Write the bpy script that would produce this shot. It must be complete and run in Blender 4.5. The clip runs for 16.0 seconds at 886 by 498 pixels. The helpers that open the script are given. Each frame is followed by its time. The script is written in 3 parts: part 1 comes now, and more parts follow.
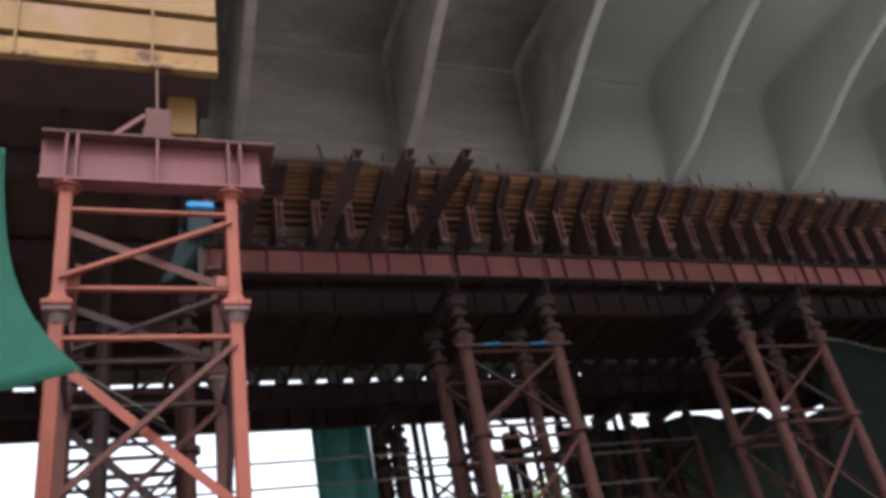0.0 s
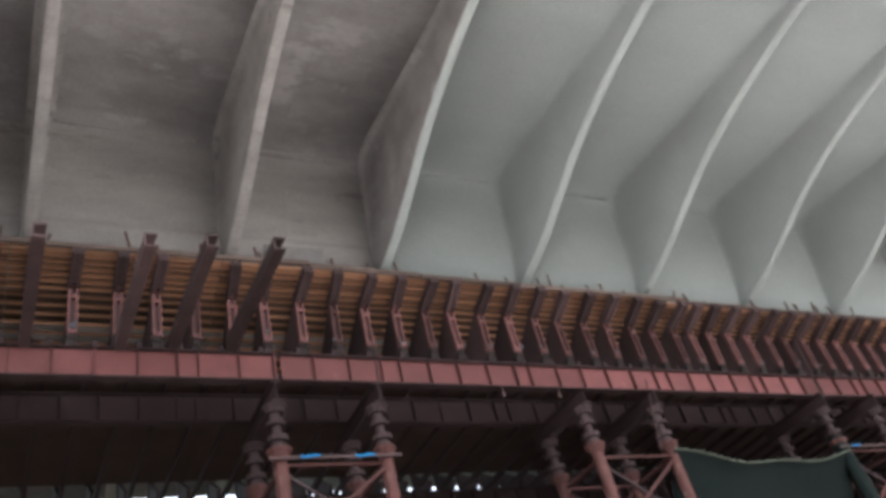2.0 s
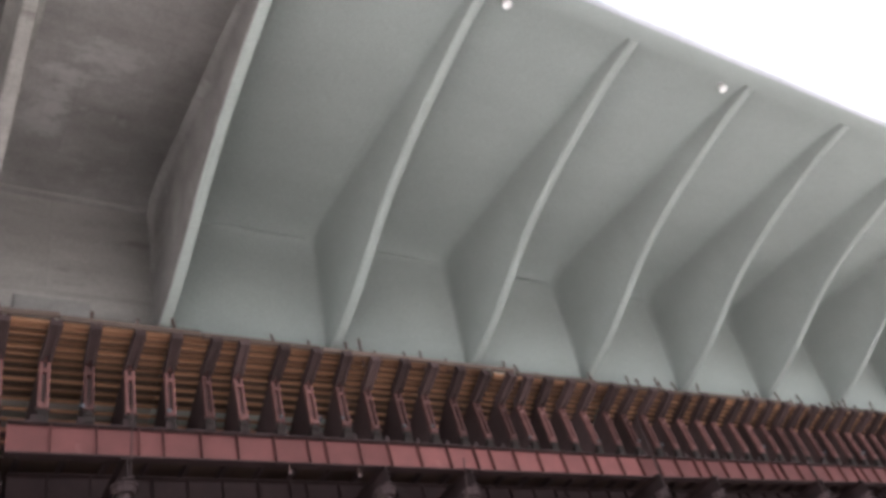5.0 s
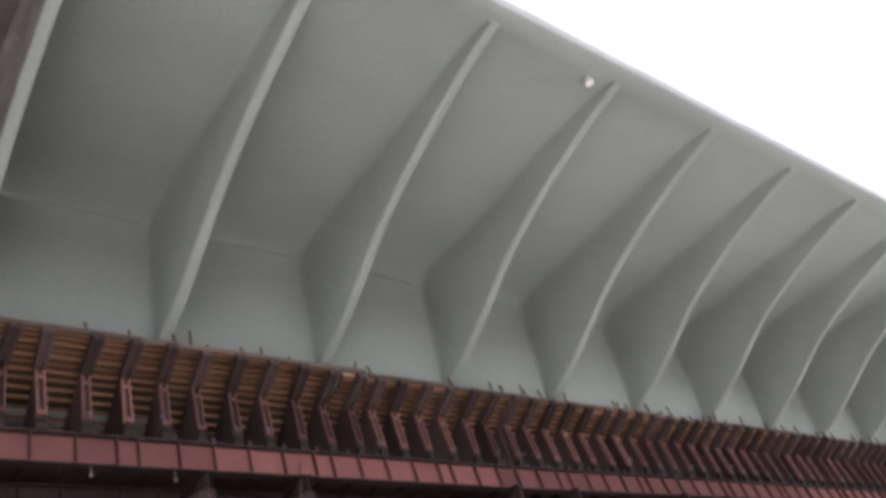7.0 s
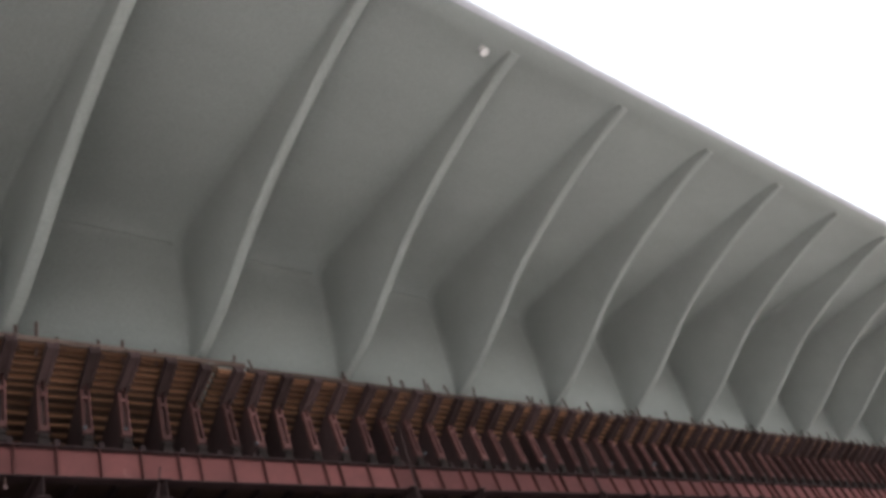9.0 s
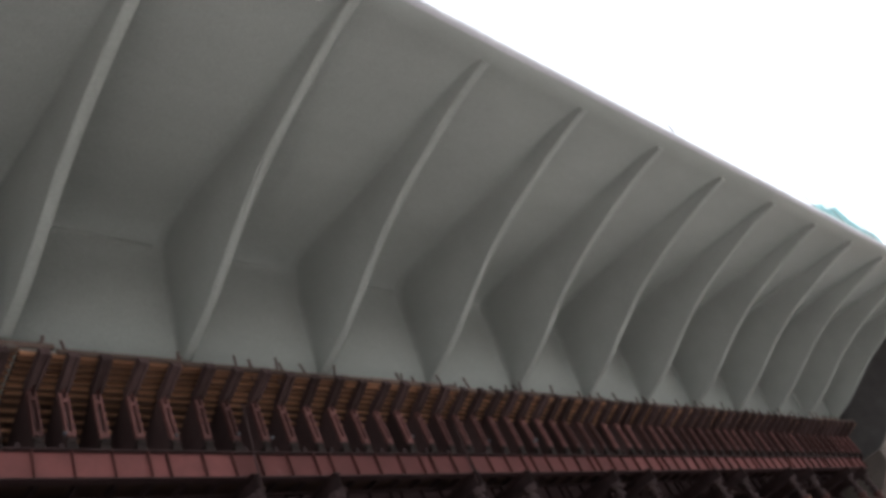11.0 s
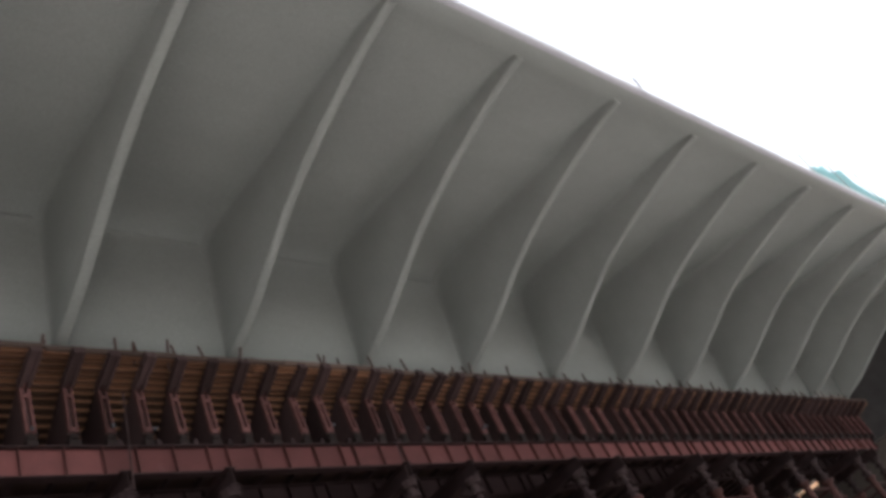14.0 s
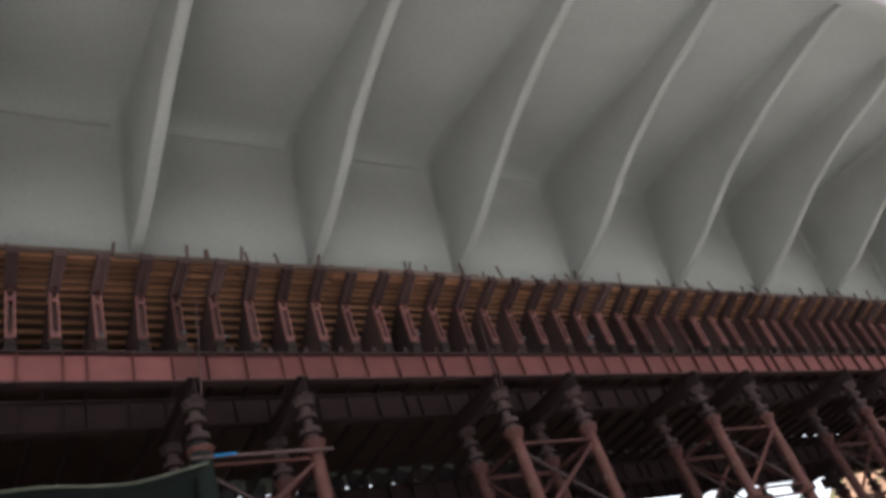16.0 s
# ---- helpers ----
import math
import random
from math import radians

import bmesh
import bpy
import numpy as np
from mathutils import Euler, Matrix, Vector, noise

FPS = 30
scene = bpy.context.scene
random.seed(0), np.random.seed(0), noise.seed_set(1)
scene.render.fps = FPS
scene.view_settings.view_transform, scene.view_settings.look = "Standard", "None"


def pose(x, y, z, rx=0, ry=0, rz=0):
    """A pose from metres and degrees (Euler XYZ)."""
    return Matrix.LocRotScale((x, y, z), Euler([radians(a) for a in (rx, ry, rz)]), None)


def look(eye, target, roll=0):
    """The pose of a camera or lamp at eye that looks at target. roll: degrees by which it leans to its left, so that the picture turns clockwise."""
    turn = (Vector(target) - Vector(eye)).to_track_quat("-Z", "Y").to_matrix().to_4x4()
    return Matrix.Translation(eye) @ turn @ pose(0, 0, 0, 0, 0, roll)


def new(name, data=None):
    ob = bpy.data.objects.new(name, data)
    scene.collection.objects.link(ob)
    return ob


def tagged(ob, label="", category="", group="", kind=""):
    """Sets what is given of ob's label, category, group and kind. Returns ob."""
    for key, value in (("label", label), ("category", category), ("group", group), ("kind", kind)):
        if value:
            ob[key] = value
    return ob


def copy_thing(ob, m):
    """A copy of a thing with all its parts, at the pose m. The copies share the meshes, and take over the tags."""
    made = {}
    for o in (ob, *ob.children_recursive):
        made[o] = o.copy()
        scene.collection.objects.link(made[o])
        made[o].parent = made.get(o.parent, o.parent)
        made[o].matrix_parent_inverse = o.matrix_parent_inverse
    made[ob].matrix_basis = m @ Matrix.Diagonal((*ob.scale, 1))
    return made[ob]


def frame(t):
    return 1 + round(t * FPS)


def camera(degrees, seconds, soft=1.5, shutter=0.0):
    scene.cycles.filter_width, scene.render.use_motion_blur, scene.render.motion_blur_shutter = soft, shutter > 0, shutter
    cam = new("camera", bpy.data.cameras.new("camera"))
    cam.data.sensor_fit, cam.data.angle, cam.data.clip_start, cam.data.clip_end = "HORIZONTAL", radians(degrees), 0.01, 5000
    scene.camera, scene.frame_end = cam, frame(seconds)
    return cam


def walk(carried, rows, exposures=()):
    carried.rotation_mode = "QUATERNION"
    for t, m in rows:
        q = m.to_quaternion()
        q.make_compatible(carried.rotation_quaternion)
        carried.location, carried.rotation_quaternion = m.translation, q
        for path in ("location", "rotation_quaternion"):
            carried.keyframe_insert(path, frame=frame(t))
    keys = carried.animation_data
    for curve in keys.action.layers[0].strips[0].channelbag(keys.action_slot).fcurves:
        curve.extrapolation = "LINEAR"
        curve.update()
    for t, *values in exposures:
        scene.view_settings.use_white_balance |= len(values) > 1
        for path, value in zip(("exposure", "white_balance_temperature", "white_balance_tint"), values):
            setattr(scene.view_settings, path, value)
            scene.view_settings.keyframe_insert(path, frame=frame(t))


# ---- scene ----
cam = camera(55.0, 16.0, soft=4.0)
PATH = [
    (0, (-1.614, 0.193, 1.564), (-0.924, 1.758, 2.601), -11.3),
    (0.5, (-1.214, 0.373, 1.642), (-0.437, 1.866, 2.722), -12.8),
    (1, (-0.867, 0.525, 1.729), (-0.026, 1.953, 2.847), -14.2),
    (1.5, (-0.357, 0.669, 1.806), (0.524, 2.037, 2.97), -15.4),
    (2, (0.076, 0.823, 1.854), (0.972, 2.153, 3.05), -16.2),
    (2.5, (0.569, 0.933, 1.873), (1.466, 2.23, 3.104), -16.5),
    (3, (0.998, 1.025, 1.866), (1.898, 2.295, 3.121), -16.7),
    (3.5, (1.514, 1.127, 1.854), (2.436, 2.364, 3.126), -17.5),
    (4, (1.985, 1.154, 1.899), (2.943, 2.358, 3.177), -18.2),
    (4.5, (2.504, 1.26, 1.924), (3.5, 2.416, 3.217), -19.5),
    (5, (2.864, 1.427, 1.939), (3.915, 2.526, 3.239), -21.0),
    (5.2, (3.037, 1.482, 1.961), (4.114, 2.556, 3.26), -21.6),
    (7.5, (5.119, 1.872, 1.84), (6.339, 2.816, 3.113), -24.7),
    (8, (5.63, 1.915, 1.876), (6.865, 2.847, 3.144), -25.3),
    (8.5, (6.103, 1.936, 1.919), (7.352, 2.857, 3.18), -25.8),
    (9, (6.601, 1.922, 1.905), (7.873, 2.821, 3.161), -26.7),
    (9.5, (7.139, 1.959, 1.925), (8.446, 2.829, 3.164), -27.9),
    (9.7, (7.377, 1.97, 1.925), (8.694, 2.829, 3.161), -28.4),
    (12, (9.815, 1.573, 1.999), (11.24, 2.417, 3.121), -30.2),
    (12.5, (10.34, 1.522, 2.034), (11.762, 2.375, 3.152), -30.1),
    (13, (10.881, 1.483, 1.999), (12.283, 2.351, 3.131), -29.9),
    (13.5, (11.471, 1.521, 1.999), (12.84, 2.411, 3.154), -29.5),
    (14, (11.919, 1.512, 1.98), (13.267, 2.424, 3.143), -29.3),
    (14.5, (12.453, 1.464, 1.967), (13.762, 2.419, 3.139), -28.4),
    (15, (13.009, 1.377, 1.984), (14.238, 2.433, 3.156), -26.0),
    (15.5, (13.509, 1.329, 2.054), (14.651, 2.497, 3.209), -23.4),
    (16, (13.986, 1.523, 2.017), (15.053, 2.768, 3.162), -21.6),
]
EXPOSURES = [(0.0, 2.08, 6200, 10), (0.5, 2.45, 6050, 8), (1.0, 2.82, 5950, 7), (2.0, 3.25, 5900, 6), (5.0, 3.13, 5900, 6), (8.0, 2.55, 6050, 7), (12.5, 1.88, 6150, 8), (14.5, 1.91, 6200, 9), (15.0, 2.02, 6200, 9), (15.5, 2.14, 6200, 9), (16.0, 2.41, 6200, 9)]
walk(cam, [(t, look(eye, target, roll)) for t, eye, target, roll in PATH], EXPOSURES)

# ---------------------------------------------------------------- light
SUN_EL, SUN_ROT = 55.0, 185.0
world = bpy.data.worlds.new("overcast_sky")
scene.world = world
world.use_nodes = True
wn, wl = world.node_tree.nodes, world.node_tree.links
sky = wn.new("ShaderNodeTexSky")
sky.sky_type = "NISHITA"
sky.sun_disc = False
sky.sun_elevation, sky.sun_rotation = radians(SUN_EL), radians(SUN_ROT)
sky.air_density, sky.dust_density, sky.ozone_density = 1.0, 7.0, 1.0
grey = wn.new("ShaderNodeHueSaturation")
grey.inputs["Saturation"].default_value = 0.22
wl.new(sky.outputs[0], grey.inputs["Color"])
wl.new(grey.outputs[0], wn["Background"].inputs["Color"])
wn["Background"].inputs["Strength"].default_value = 0.15
sun_data = bpy.data.lights.new("sun", "SUN")
sun_data.energy, sun_data.angle, sun_data.color = 0.8, radians(20), (1.0, 0.97, 0.93)
sun = new("sun", sun_data)
toward = Vector((math.sin(radians(SUN_ROT)) * math.cos(radians(SUN_EL)), math.cos(radians(SUN_ROT)) * math.cos(radians(SUN_EL)), math.sin(radians(SUN_EL))))
sun.matrix_world = look(toward * 80, (0, 0, 0))


# ---------------------------------------------------------------- materials
def material(name, base, dark, rough=0.8, metal=0.0, scale=1.5, grain=40.0, bump=0.15, amount=0.5, spot=None, spot_scale=3.0, spot_cut=0.6, each=0.0, streak=None, alpha=1.0, boards=None):
    """Base and dark colour mixed by large noise, fine grain with relief, and optional spots of a third colour (rust, stains)."""
    m = bpy.data.materials.new(name)
    m.use_nodes = True
    n, l = m.node_tree.nodes, m.node_tree.links
    b = n["Principled BSDF"]
    co = n.new("ShaderNodeTexCoord")
    src = co.outputs["Object"]
    if streak:
        mp = n.new("ShaderNodeMapping")
        mp.inputs["Scale"].default_value = streak
        l.new(src, mp.inputs["Vector"])
        src = mp.outputs[0]
    big = n.new("ShaderNodeTexNoise")
    big.inputs["Scale"].default_value, big.inputs["Detail"].default_value, big.inputs["Roughness"].default_value = scale, 8, 0.62
    l.new(src, big.inputs["Vector"])
    ramp = n.new("ShaderNodeMapRange")
    ramp.inputs["From Min"].default_value, ramp.inputs["From Max"].default_value = 0.5 - amount / 2, 0.5 + amount / 2
    l.new(big.outputs["Fac"], ramp.inputs["Value"])
    mix = n.new("ShaderNodeMixRGB")
    mix.inputs[1].default_value, mix.inputs[2].default_value = (*dark, 1), (*base, 1)
    l.new(ramp.outputs[0], mix.inputs[0])
    out = mix.outputs[0]
    fine = n.new("ShaderNodeTexNoise")
    fine.inputs["Scale"].default_value, fine.inputs["Detail"].default_value = grain, 4
    l.new(co.outputs["Object"], fine.inputs["Vector"])
    fm = n.new("ShaderNodeMixRGB")
    fm.blend_type = "MULTIPLY"
    fm.inputs[0].default_value = 0.35
    l.new(out, fm.inputs[1])
    l.new(fine.outputs["Fac"], fm.inputs[2])
    gain = n.new("ShaderNodeMixRGB")
    gain.blend_type = "MULTIPLY"
    gain.inputs[0].default_value = 1.0
    gain.inputs[2].default_value = (1.2, 1.2, 1.2, 1)
    l.new(fm.outputs[0], gain.inputs[1])
    out = gain.outputs[0]
    if spot:
        sp = n.new("ShaderNodeTexNoise")
        sp.inputs["Scale"].default_value, sp.inputs["Detail"].default_value, sp.inputs["Roughness"].default_value = spot_scale, 6, 0.7
        l.new(src, sp.inputs["Vector"])
        sr = n.new("ShaderNodeMapRange")
        sr.inputs["From Min"].default_value, sr.inputs["From Max"].default_value = spot_cut, spot_cut + 0.1
        l.new(sp.outputs["Fac"], sr.inputs["Value"])
        sm = n.new("ShaderNodeMixRGB")
        sm.inputs[2].default_value = (*spot, 1)
        l.new(sr.outputs[0], sm.inputs[0])
        l.new(out, sm.inputs[1])
        out = sm.outputs[0]
    if boards:
        br = n.new("ShaderNodeTexBrick")
        br.offset, br.squash = 0.37, 1.0
        for key, v in (("Scale", 1.0), ("Brick Width", boards[0]), ("Row Height", boards[1]), ("Mortar Size", 0.012), ("Mortar Smooth", 0.6), ("Bias", 0.0)):
            br.inputs[key].default_value = v
        br.inputs["Color1"].default_value, br.inputs["Color2"].default_value, br.inputs["Mortar"].default_value = (0.8, 0.8, 0.8, 1), (1.12, 1.1, 1.1, 1), (0.62, 0.6, 0.6, 1)
        l.new(co.outputs["Object"], br.inputs["Vector"])
        bx = n.new("ShaderNodeMixRGB")
        bx.blend_type = "MULTIPLY"
        bx.inputs[0].default_value = 0.28
        l.new(out, bx.inputs[1])
        l.new(br.outputs["Color"], bx.inputs[2])
        out = bx.outputs[0]
    if each:
        info = n.new("ShaderNodeObjectInfo")
        er = n.new("ShaderNodeMapRange")
        er.inputs["To Min"].default_value, er.inputs["To Max"].default_value = 1 - each, 1 + each
        l.new(info.outputs["Random"], er.inputs["Value"])
        em = n.new("ShaderNodeVectorMath")
        em.operation = "SCALE"
        l.new(out, em.inputs[0])
        l.new(er.outputs[0], em.inputs["Scale"])
        out = em.outputs[0]
    l.new(out, b.inputs["Base Color"])
    b.inputs["Roughness"].default_value, b.inputs["Metallic"].default_value = rough, metal
    b.inputs["Specular IOR Level"].default_value = 0.08
    if alpha < 1:
        b.inputs["Alpha"].default_value = alpha
    bp = n.new("ShaderNodeBump")
    bp.inputs["Strength"].default_value, bp.inputs["Distance"].default_value = bump, 0.02
    l.new(fine.outputs["Fac"], bp.inputs["Height"])
    l.new(bp.outputs[0], b.inputs["Normal"])
    return m


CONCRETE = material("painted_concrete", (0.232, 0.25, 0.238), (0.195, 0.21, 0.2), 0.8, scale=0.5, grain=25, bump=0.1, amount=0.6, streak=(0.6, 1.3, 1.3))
FASCIA_CONCRETE = material("pale_fascia_concrete", (0.36, 0.36, 0.382), (0.266, 0.266, 0.28), 0.9, scale=1.2, grain=20, bump=0.2, streak=(0.5, 1.5, 0.6))
OLD_CONCRETE = material("stained_concrete", (0.208, 0.196, 0.187), (0.11, 0.103, 0.098), 0.9, scale=0.75, grain=18, bump=0.3, amount=0.45, spot=(0.215, 0.205, 0.196), spot_scale=0.8, spot_cut=0.57, streak=(0.75, 1.2, 1.2), boards=(1.22, 0.61))
OLD_LIGHT = material("pale_unpainted_concrete", (0.221, 0.209, 0.194), (0.144, 0.136, 0.127), 0.9, scale=0.9, grain=18, bump=0.3, amount=0.45, spot=(0.117, 0.109, 0.1), spot_scale=1.1, spot_cut=0.6, streak=(0.4, 1.5, 1.5), boards=(1.9, 0.5))
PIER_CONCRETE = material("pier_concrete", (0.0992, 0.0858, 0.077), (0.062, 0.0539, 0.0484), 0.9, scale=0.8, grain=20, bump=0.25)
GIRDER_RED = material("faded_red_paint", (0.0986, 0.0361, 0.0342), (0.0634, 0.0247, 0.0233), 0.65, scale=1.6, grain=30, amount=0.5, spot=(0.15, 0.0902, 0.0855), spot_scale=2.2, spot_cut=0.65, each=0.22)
# red steel with the shade under the deck put into its colour
SHADED_RED = material("shaded_red_steel", (0.0292, 0.0179, 0.0184), (0.0169, 0.0113, 0.0113), 0.75, scale=2.5, grain=30, spot=(0.0432, 0.0321, 0.0292), spot_scale=4, spot_cut=0.6, each=0.15)
STIFFENER_RED = material("dirty_red_paint", (0.066, 0.0247, 0.0228), (0.0396, 0.0162, 0.0147), 0.7, scale=2.0, grain=30, each=0.35)
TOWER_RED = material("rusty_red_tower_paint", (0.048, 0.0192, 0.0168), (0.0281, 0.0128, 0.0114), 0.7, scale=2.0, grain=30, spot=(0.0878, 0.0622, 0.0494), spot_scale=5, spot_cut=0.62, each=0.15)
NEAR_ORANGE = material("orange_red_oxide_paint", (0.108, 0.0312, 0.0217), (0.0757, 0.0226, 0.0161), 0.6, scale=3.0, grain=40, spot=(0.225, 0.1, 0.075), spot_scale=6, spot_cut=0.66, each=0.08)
CAP_PINK = material("faded_pink_paint", (0.072, 0.0248, 0.0273), (0.052, 0.0185, 0.02), 0.6, scale=1.8, grain=40, spot=(0.182, 0.091, 0.0832), spot_scale=5, spot_cut=0.68)
POST_STEEL = material("pinkish_soldier_steel", (0.0986, 0.0447, 0.0416), (0.0447, 0.0215, 0.0198), 0.65, scale=4, grain=40, spot=(0.126, 0.0788, 0.0726), spot_scale=7, spot_cut=0.6, each=0.45)
BRACKET_STEEL = material("brown_bracket_steel", (0.0543, 0.0341, 0.0338), (0.03, 0.0207, 0.0199), 0.75, scale=3, grain=35, each=0.35)
TIMBER = material("yellow_form_timber", (0.207, 0.108, 0.0616), (0.118, 0.0605, 0.0358), 0.8, scale=2.0, grain=40, streak=(0.4, 6, 6), spot=(0.28, 0.165, 0.112), spot_scale=1.5, spot_cut=0.62, each=0.4)
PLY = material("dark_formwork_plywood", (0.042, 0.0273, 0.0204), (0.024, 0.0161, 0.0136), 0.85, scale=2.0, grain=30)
# dark grey with board joints, standing for shade on the diaphragm's face
SHADED_FACE = material("grey_shaded_face", (0.08, 0.0782, 0.078), (0.048, 0.0459, 0.045), 0.85, scale=0.9, grain=25, boards=(0.3, 2.0))
BOARD = material("weathered_board", (0.1, 0.0728, 0.0601), (0.0546, 0.04, 0.0346), 0.9, scale=3.0, grain=40, streak=(0.4, 5, 5), each=0.3)
YELLOW = material("worn_yellow_steel", (0.1, 0.0603, 0.0213), (0.0833, 0.0425, 0.0161), 0.65, scale=1.2, grain=30, amount=0.4, spot=(0.102, 0.0561, 0.0382), spot_scale=2.4, spot_cut=0.53)
YELLOW_RUST = material("rusted_yellow_steel", (0.126, 0.0792, 0.0324), (0.099, 0.0522, 0.0234), 0.75, scale=1.6, grain=30, amount=0.4, spot=(0.036, 0.018, 0.0144), spot_scale=3.0, spot_cut=0.53, streak=(0.6, 1, 1.6))
# near-black steel that carries the shade round feet and soles
SHADED_STEEL = material("shaded_black_steel", (0.017, 0.0115, 0.0105), (0.01, 0.0075, 0.007), 0.7, scale=3, grain=40, each=0.2)
REBAR = material("rusty_bar", (0.08, 0.048, 0.04), (0.044, 0.028, 0.024), 0.8, metal=0.2, scale=10, grain=60)
CLAMP = material("dull_clamp_steel", (0.084, 0.09, 0.102), (0.042, 0.042, 0.048), 0.6, metal=0.3, scale=6, grain=50)
PIPE = material("scaffold_pipe", (0.17, 0.165, 0.16), (0.09, 0.08, 0.07), 0.55, metal=0.5, scale=6, grain=50)
NET_GREEN = material("green_safety_net", (0.0072, 0.039, 0.027), (0.0048, 0.0255, 0.0173), 0.85, scale=2.5, grain=120, bump=0.4)
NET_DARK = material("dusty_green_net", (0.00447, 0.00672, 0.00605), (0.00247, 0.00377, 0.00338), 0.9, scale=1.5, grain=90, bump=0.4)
NET_BACK = material("dark_backdrop_net", (0.07, 0.09, 0.07), (0.036, 0.048, 0.036), 0.9, scale=1.5, grain=90, bump=0.4, alpha=0.97)
TEAL_SHEET = material("turquoise_net_sheet", (0.09, 0.3, 0.28), (0.06, 0.2, 0.2), 0.8, scale=2.0, grain=60)
DECK_TEAL = material("faded_teal_net", (0.085, 0.16, 0.165), (0.055, 0.11, 0.115), 0.85, scale=2.0, grain=60)
BLUE_SHEET = material("blue_plastic_sheet", (0.012, 0.12, 0.26), (0.008, 0.06, 0.14), 0.5, scale=3.0, grain=40)
BLUE_DARK = material("dark_teal_cloth", (0.004, 0.009, 0.0105), (0.0025, 0.0055, 0.0065), 0.7, scale=4.0, grain=40)
ROPE = material("pale_rope", (0.0624, 0.0672, 0.0504), (0.0384, 0.0432, 0.0336), 0.9, scale=10, grain=80)
LAMP_WHITE = material("white_lamp_housing", (0.6, 0.6, 0.585), (0.48, 0.48, 0.47), 0.4, scale=5, grain=40)
# soil colour held low so little light bounces up under the deck
GROUND = material("dark_low_bounce_soil", (0.042, 0.036, 0.0317), (0.0252, 0.0216, 0.0194), 0.95, scale=0.3, grain=4.0, bump=0.5)
# pale warm reflector colour for the unseen strip below the wing
BOUNCE_ROAD = material("pale_bounce_road", (0.58, 0.515, 0.49), (0.48, 0.427, 0.405), 0.9, scale=0.4, grain=8.0, bump=0.3)
EARTH = material("red_earth", (0.34, 0.19, 0.12), (0.13, 0.075, 0.05), 0.95, scale=0.32, grain=2.2, bump=0.9, amount=0.3, spot=(0.06, 0.095, 0.03), spot_scale=0.2, spot_cut=0.54)
LEAF = material("tree_leaves", (0.09, 0.14, 0.035), (0.05, 0.09, 0.02), 0.7, scale=0.8, grain=15)
BARK = material("tree_bark", (0.14, 0.10, 0.07), (0.08, 0.06, 0.045), 0.9, scale=4, grain=20)


# ---------------------------------------------------------------- mesh helpers
def mesh_of(name, bm, mat, smooth=False):
    bmesh.ops.recalc_face_normals(bm, faces=bm.faces)
    me = bpy.data.meshes.new(name)
    bm.to_mesh(me)
    bm.free()
    if mat:
        me.materials.append(mat)
    if smooth:
        me.shade_smooth()
    return me


def part(name, bm, mat, parent=None, label="", smooth=False):
    ob = new(name, mesh_of(name, bm, mat, smooth))
    if parent:
        ob.parent = parent
    if label:
        ob["label"] = label
    return ob


def base(name, label, category, group="", at=None):
    ob = new(name)
    ob.empty_display_size = 0.2
    tagged(ob, label, category, group)
    if at:
        ob.matrix_basis = at
    return ob


def add_box(bm, x0, x1, y0, y1, z0, z1, bevel=0.0, m=None):
    vs = [bm.verts.new((x, y, z)) for x in (x0, x1) for y in (y0, y1) for z in (z0, z1)]
    fs = [bm.faces.new([vs[i] for i in q]) for q in ((0, 1, 3, 2), (4, 6, 7, 5), (0, 4, 5, 1), (2, 3, 7, 6), (0, 2, 6, 4), (1, 5, 7, 3))]
    if bevel:
        es = {e for f in fs for e in f.edges}
        r = bmesh.ops.bevel(bm, geom=list(es), offset=bevel, segments=1, affect="EDGES", profile=0.5)
        vs = list({v for f in r["faces"] for v in f.verts} | {v for v in vs if v.is_valid})
    if m:
        bmesh.ops.transform(bm, matrix=m, verts=[v for v in vs if v.is_valid])
    return vs


def add_prism(bm, outline, x0, x1):
    """Outline of (y, z) points, closed, extruded along x."""
    a = [bm.verts.new((x0, y, z)) for y, z in outline]
    b = [bm.verts.new((x1, y, z)) for y, z in outline]
    k = len(outline)
    for i in range(k):
        bm.faces.new((a[i], a[(i + 1) % k], b[(i + 1) % k], b[i]))
    bm.faces.new(a)
    bm.faces.new(b[::-1])


def add_tube(bm, p, q, r, sides=8, r2=None):
    p, q = Vector(p), Vector(q)
    d = (q - p).normalized()
    u = d.orthogonal().normalized()
    v = d.cross(u)
    rings = []
    for c, rad in ((p, r), (q, r if r2 is None else r2)):
        rings.append([bm.verts.new(c + rad * (math.cos(2 * math.pi * i / sides) * u + math.sin(2 * math.pi * i / sides) * v)) for i in range(sides)])
    for i in range(sides):
        bm.faces.new((rings[0][i], rings[0][(i + 1) % sides], rings[1][(i + 1) % sides], rings[1][i]))
    bm.faces.new(rings[0][::-1])
    bm.faces.new(rings[1])


def add_bar(bm, p, q, w, h, up=(0, 0, 1)):
    """A rectangular bar from p to q, w across and h along the up side."""
    p, q = Vector(p), Vector(q)
    d = (q - p).normalized()
    s = d.cross(Vector(up))
    s = s.normalized() if s.length > 1e-4 else d.orthogonal().normalized()
    t = s.cross(d)
    vs = [bm.verts.new(c + s * a * w / 2 + t * b * h / 2) for c in (p, q) for a, b in ((-1, -1), (1, -1), (1, 1), (-1, 1))]
    for f in ((3, 2, 1, 0), (4, 5, 6, 7), (0, 1, 5, 4), (1, 2, 6, 5), (2, 3, 7, 6), (3, 0, 4, 7)):
        bm.faces.new([vs[i] for i in f])


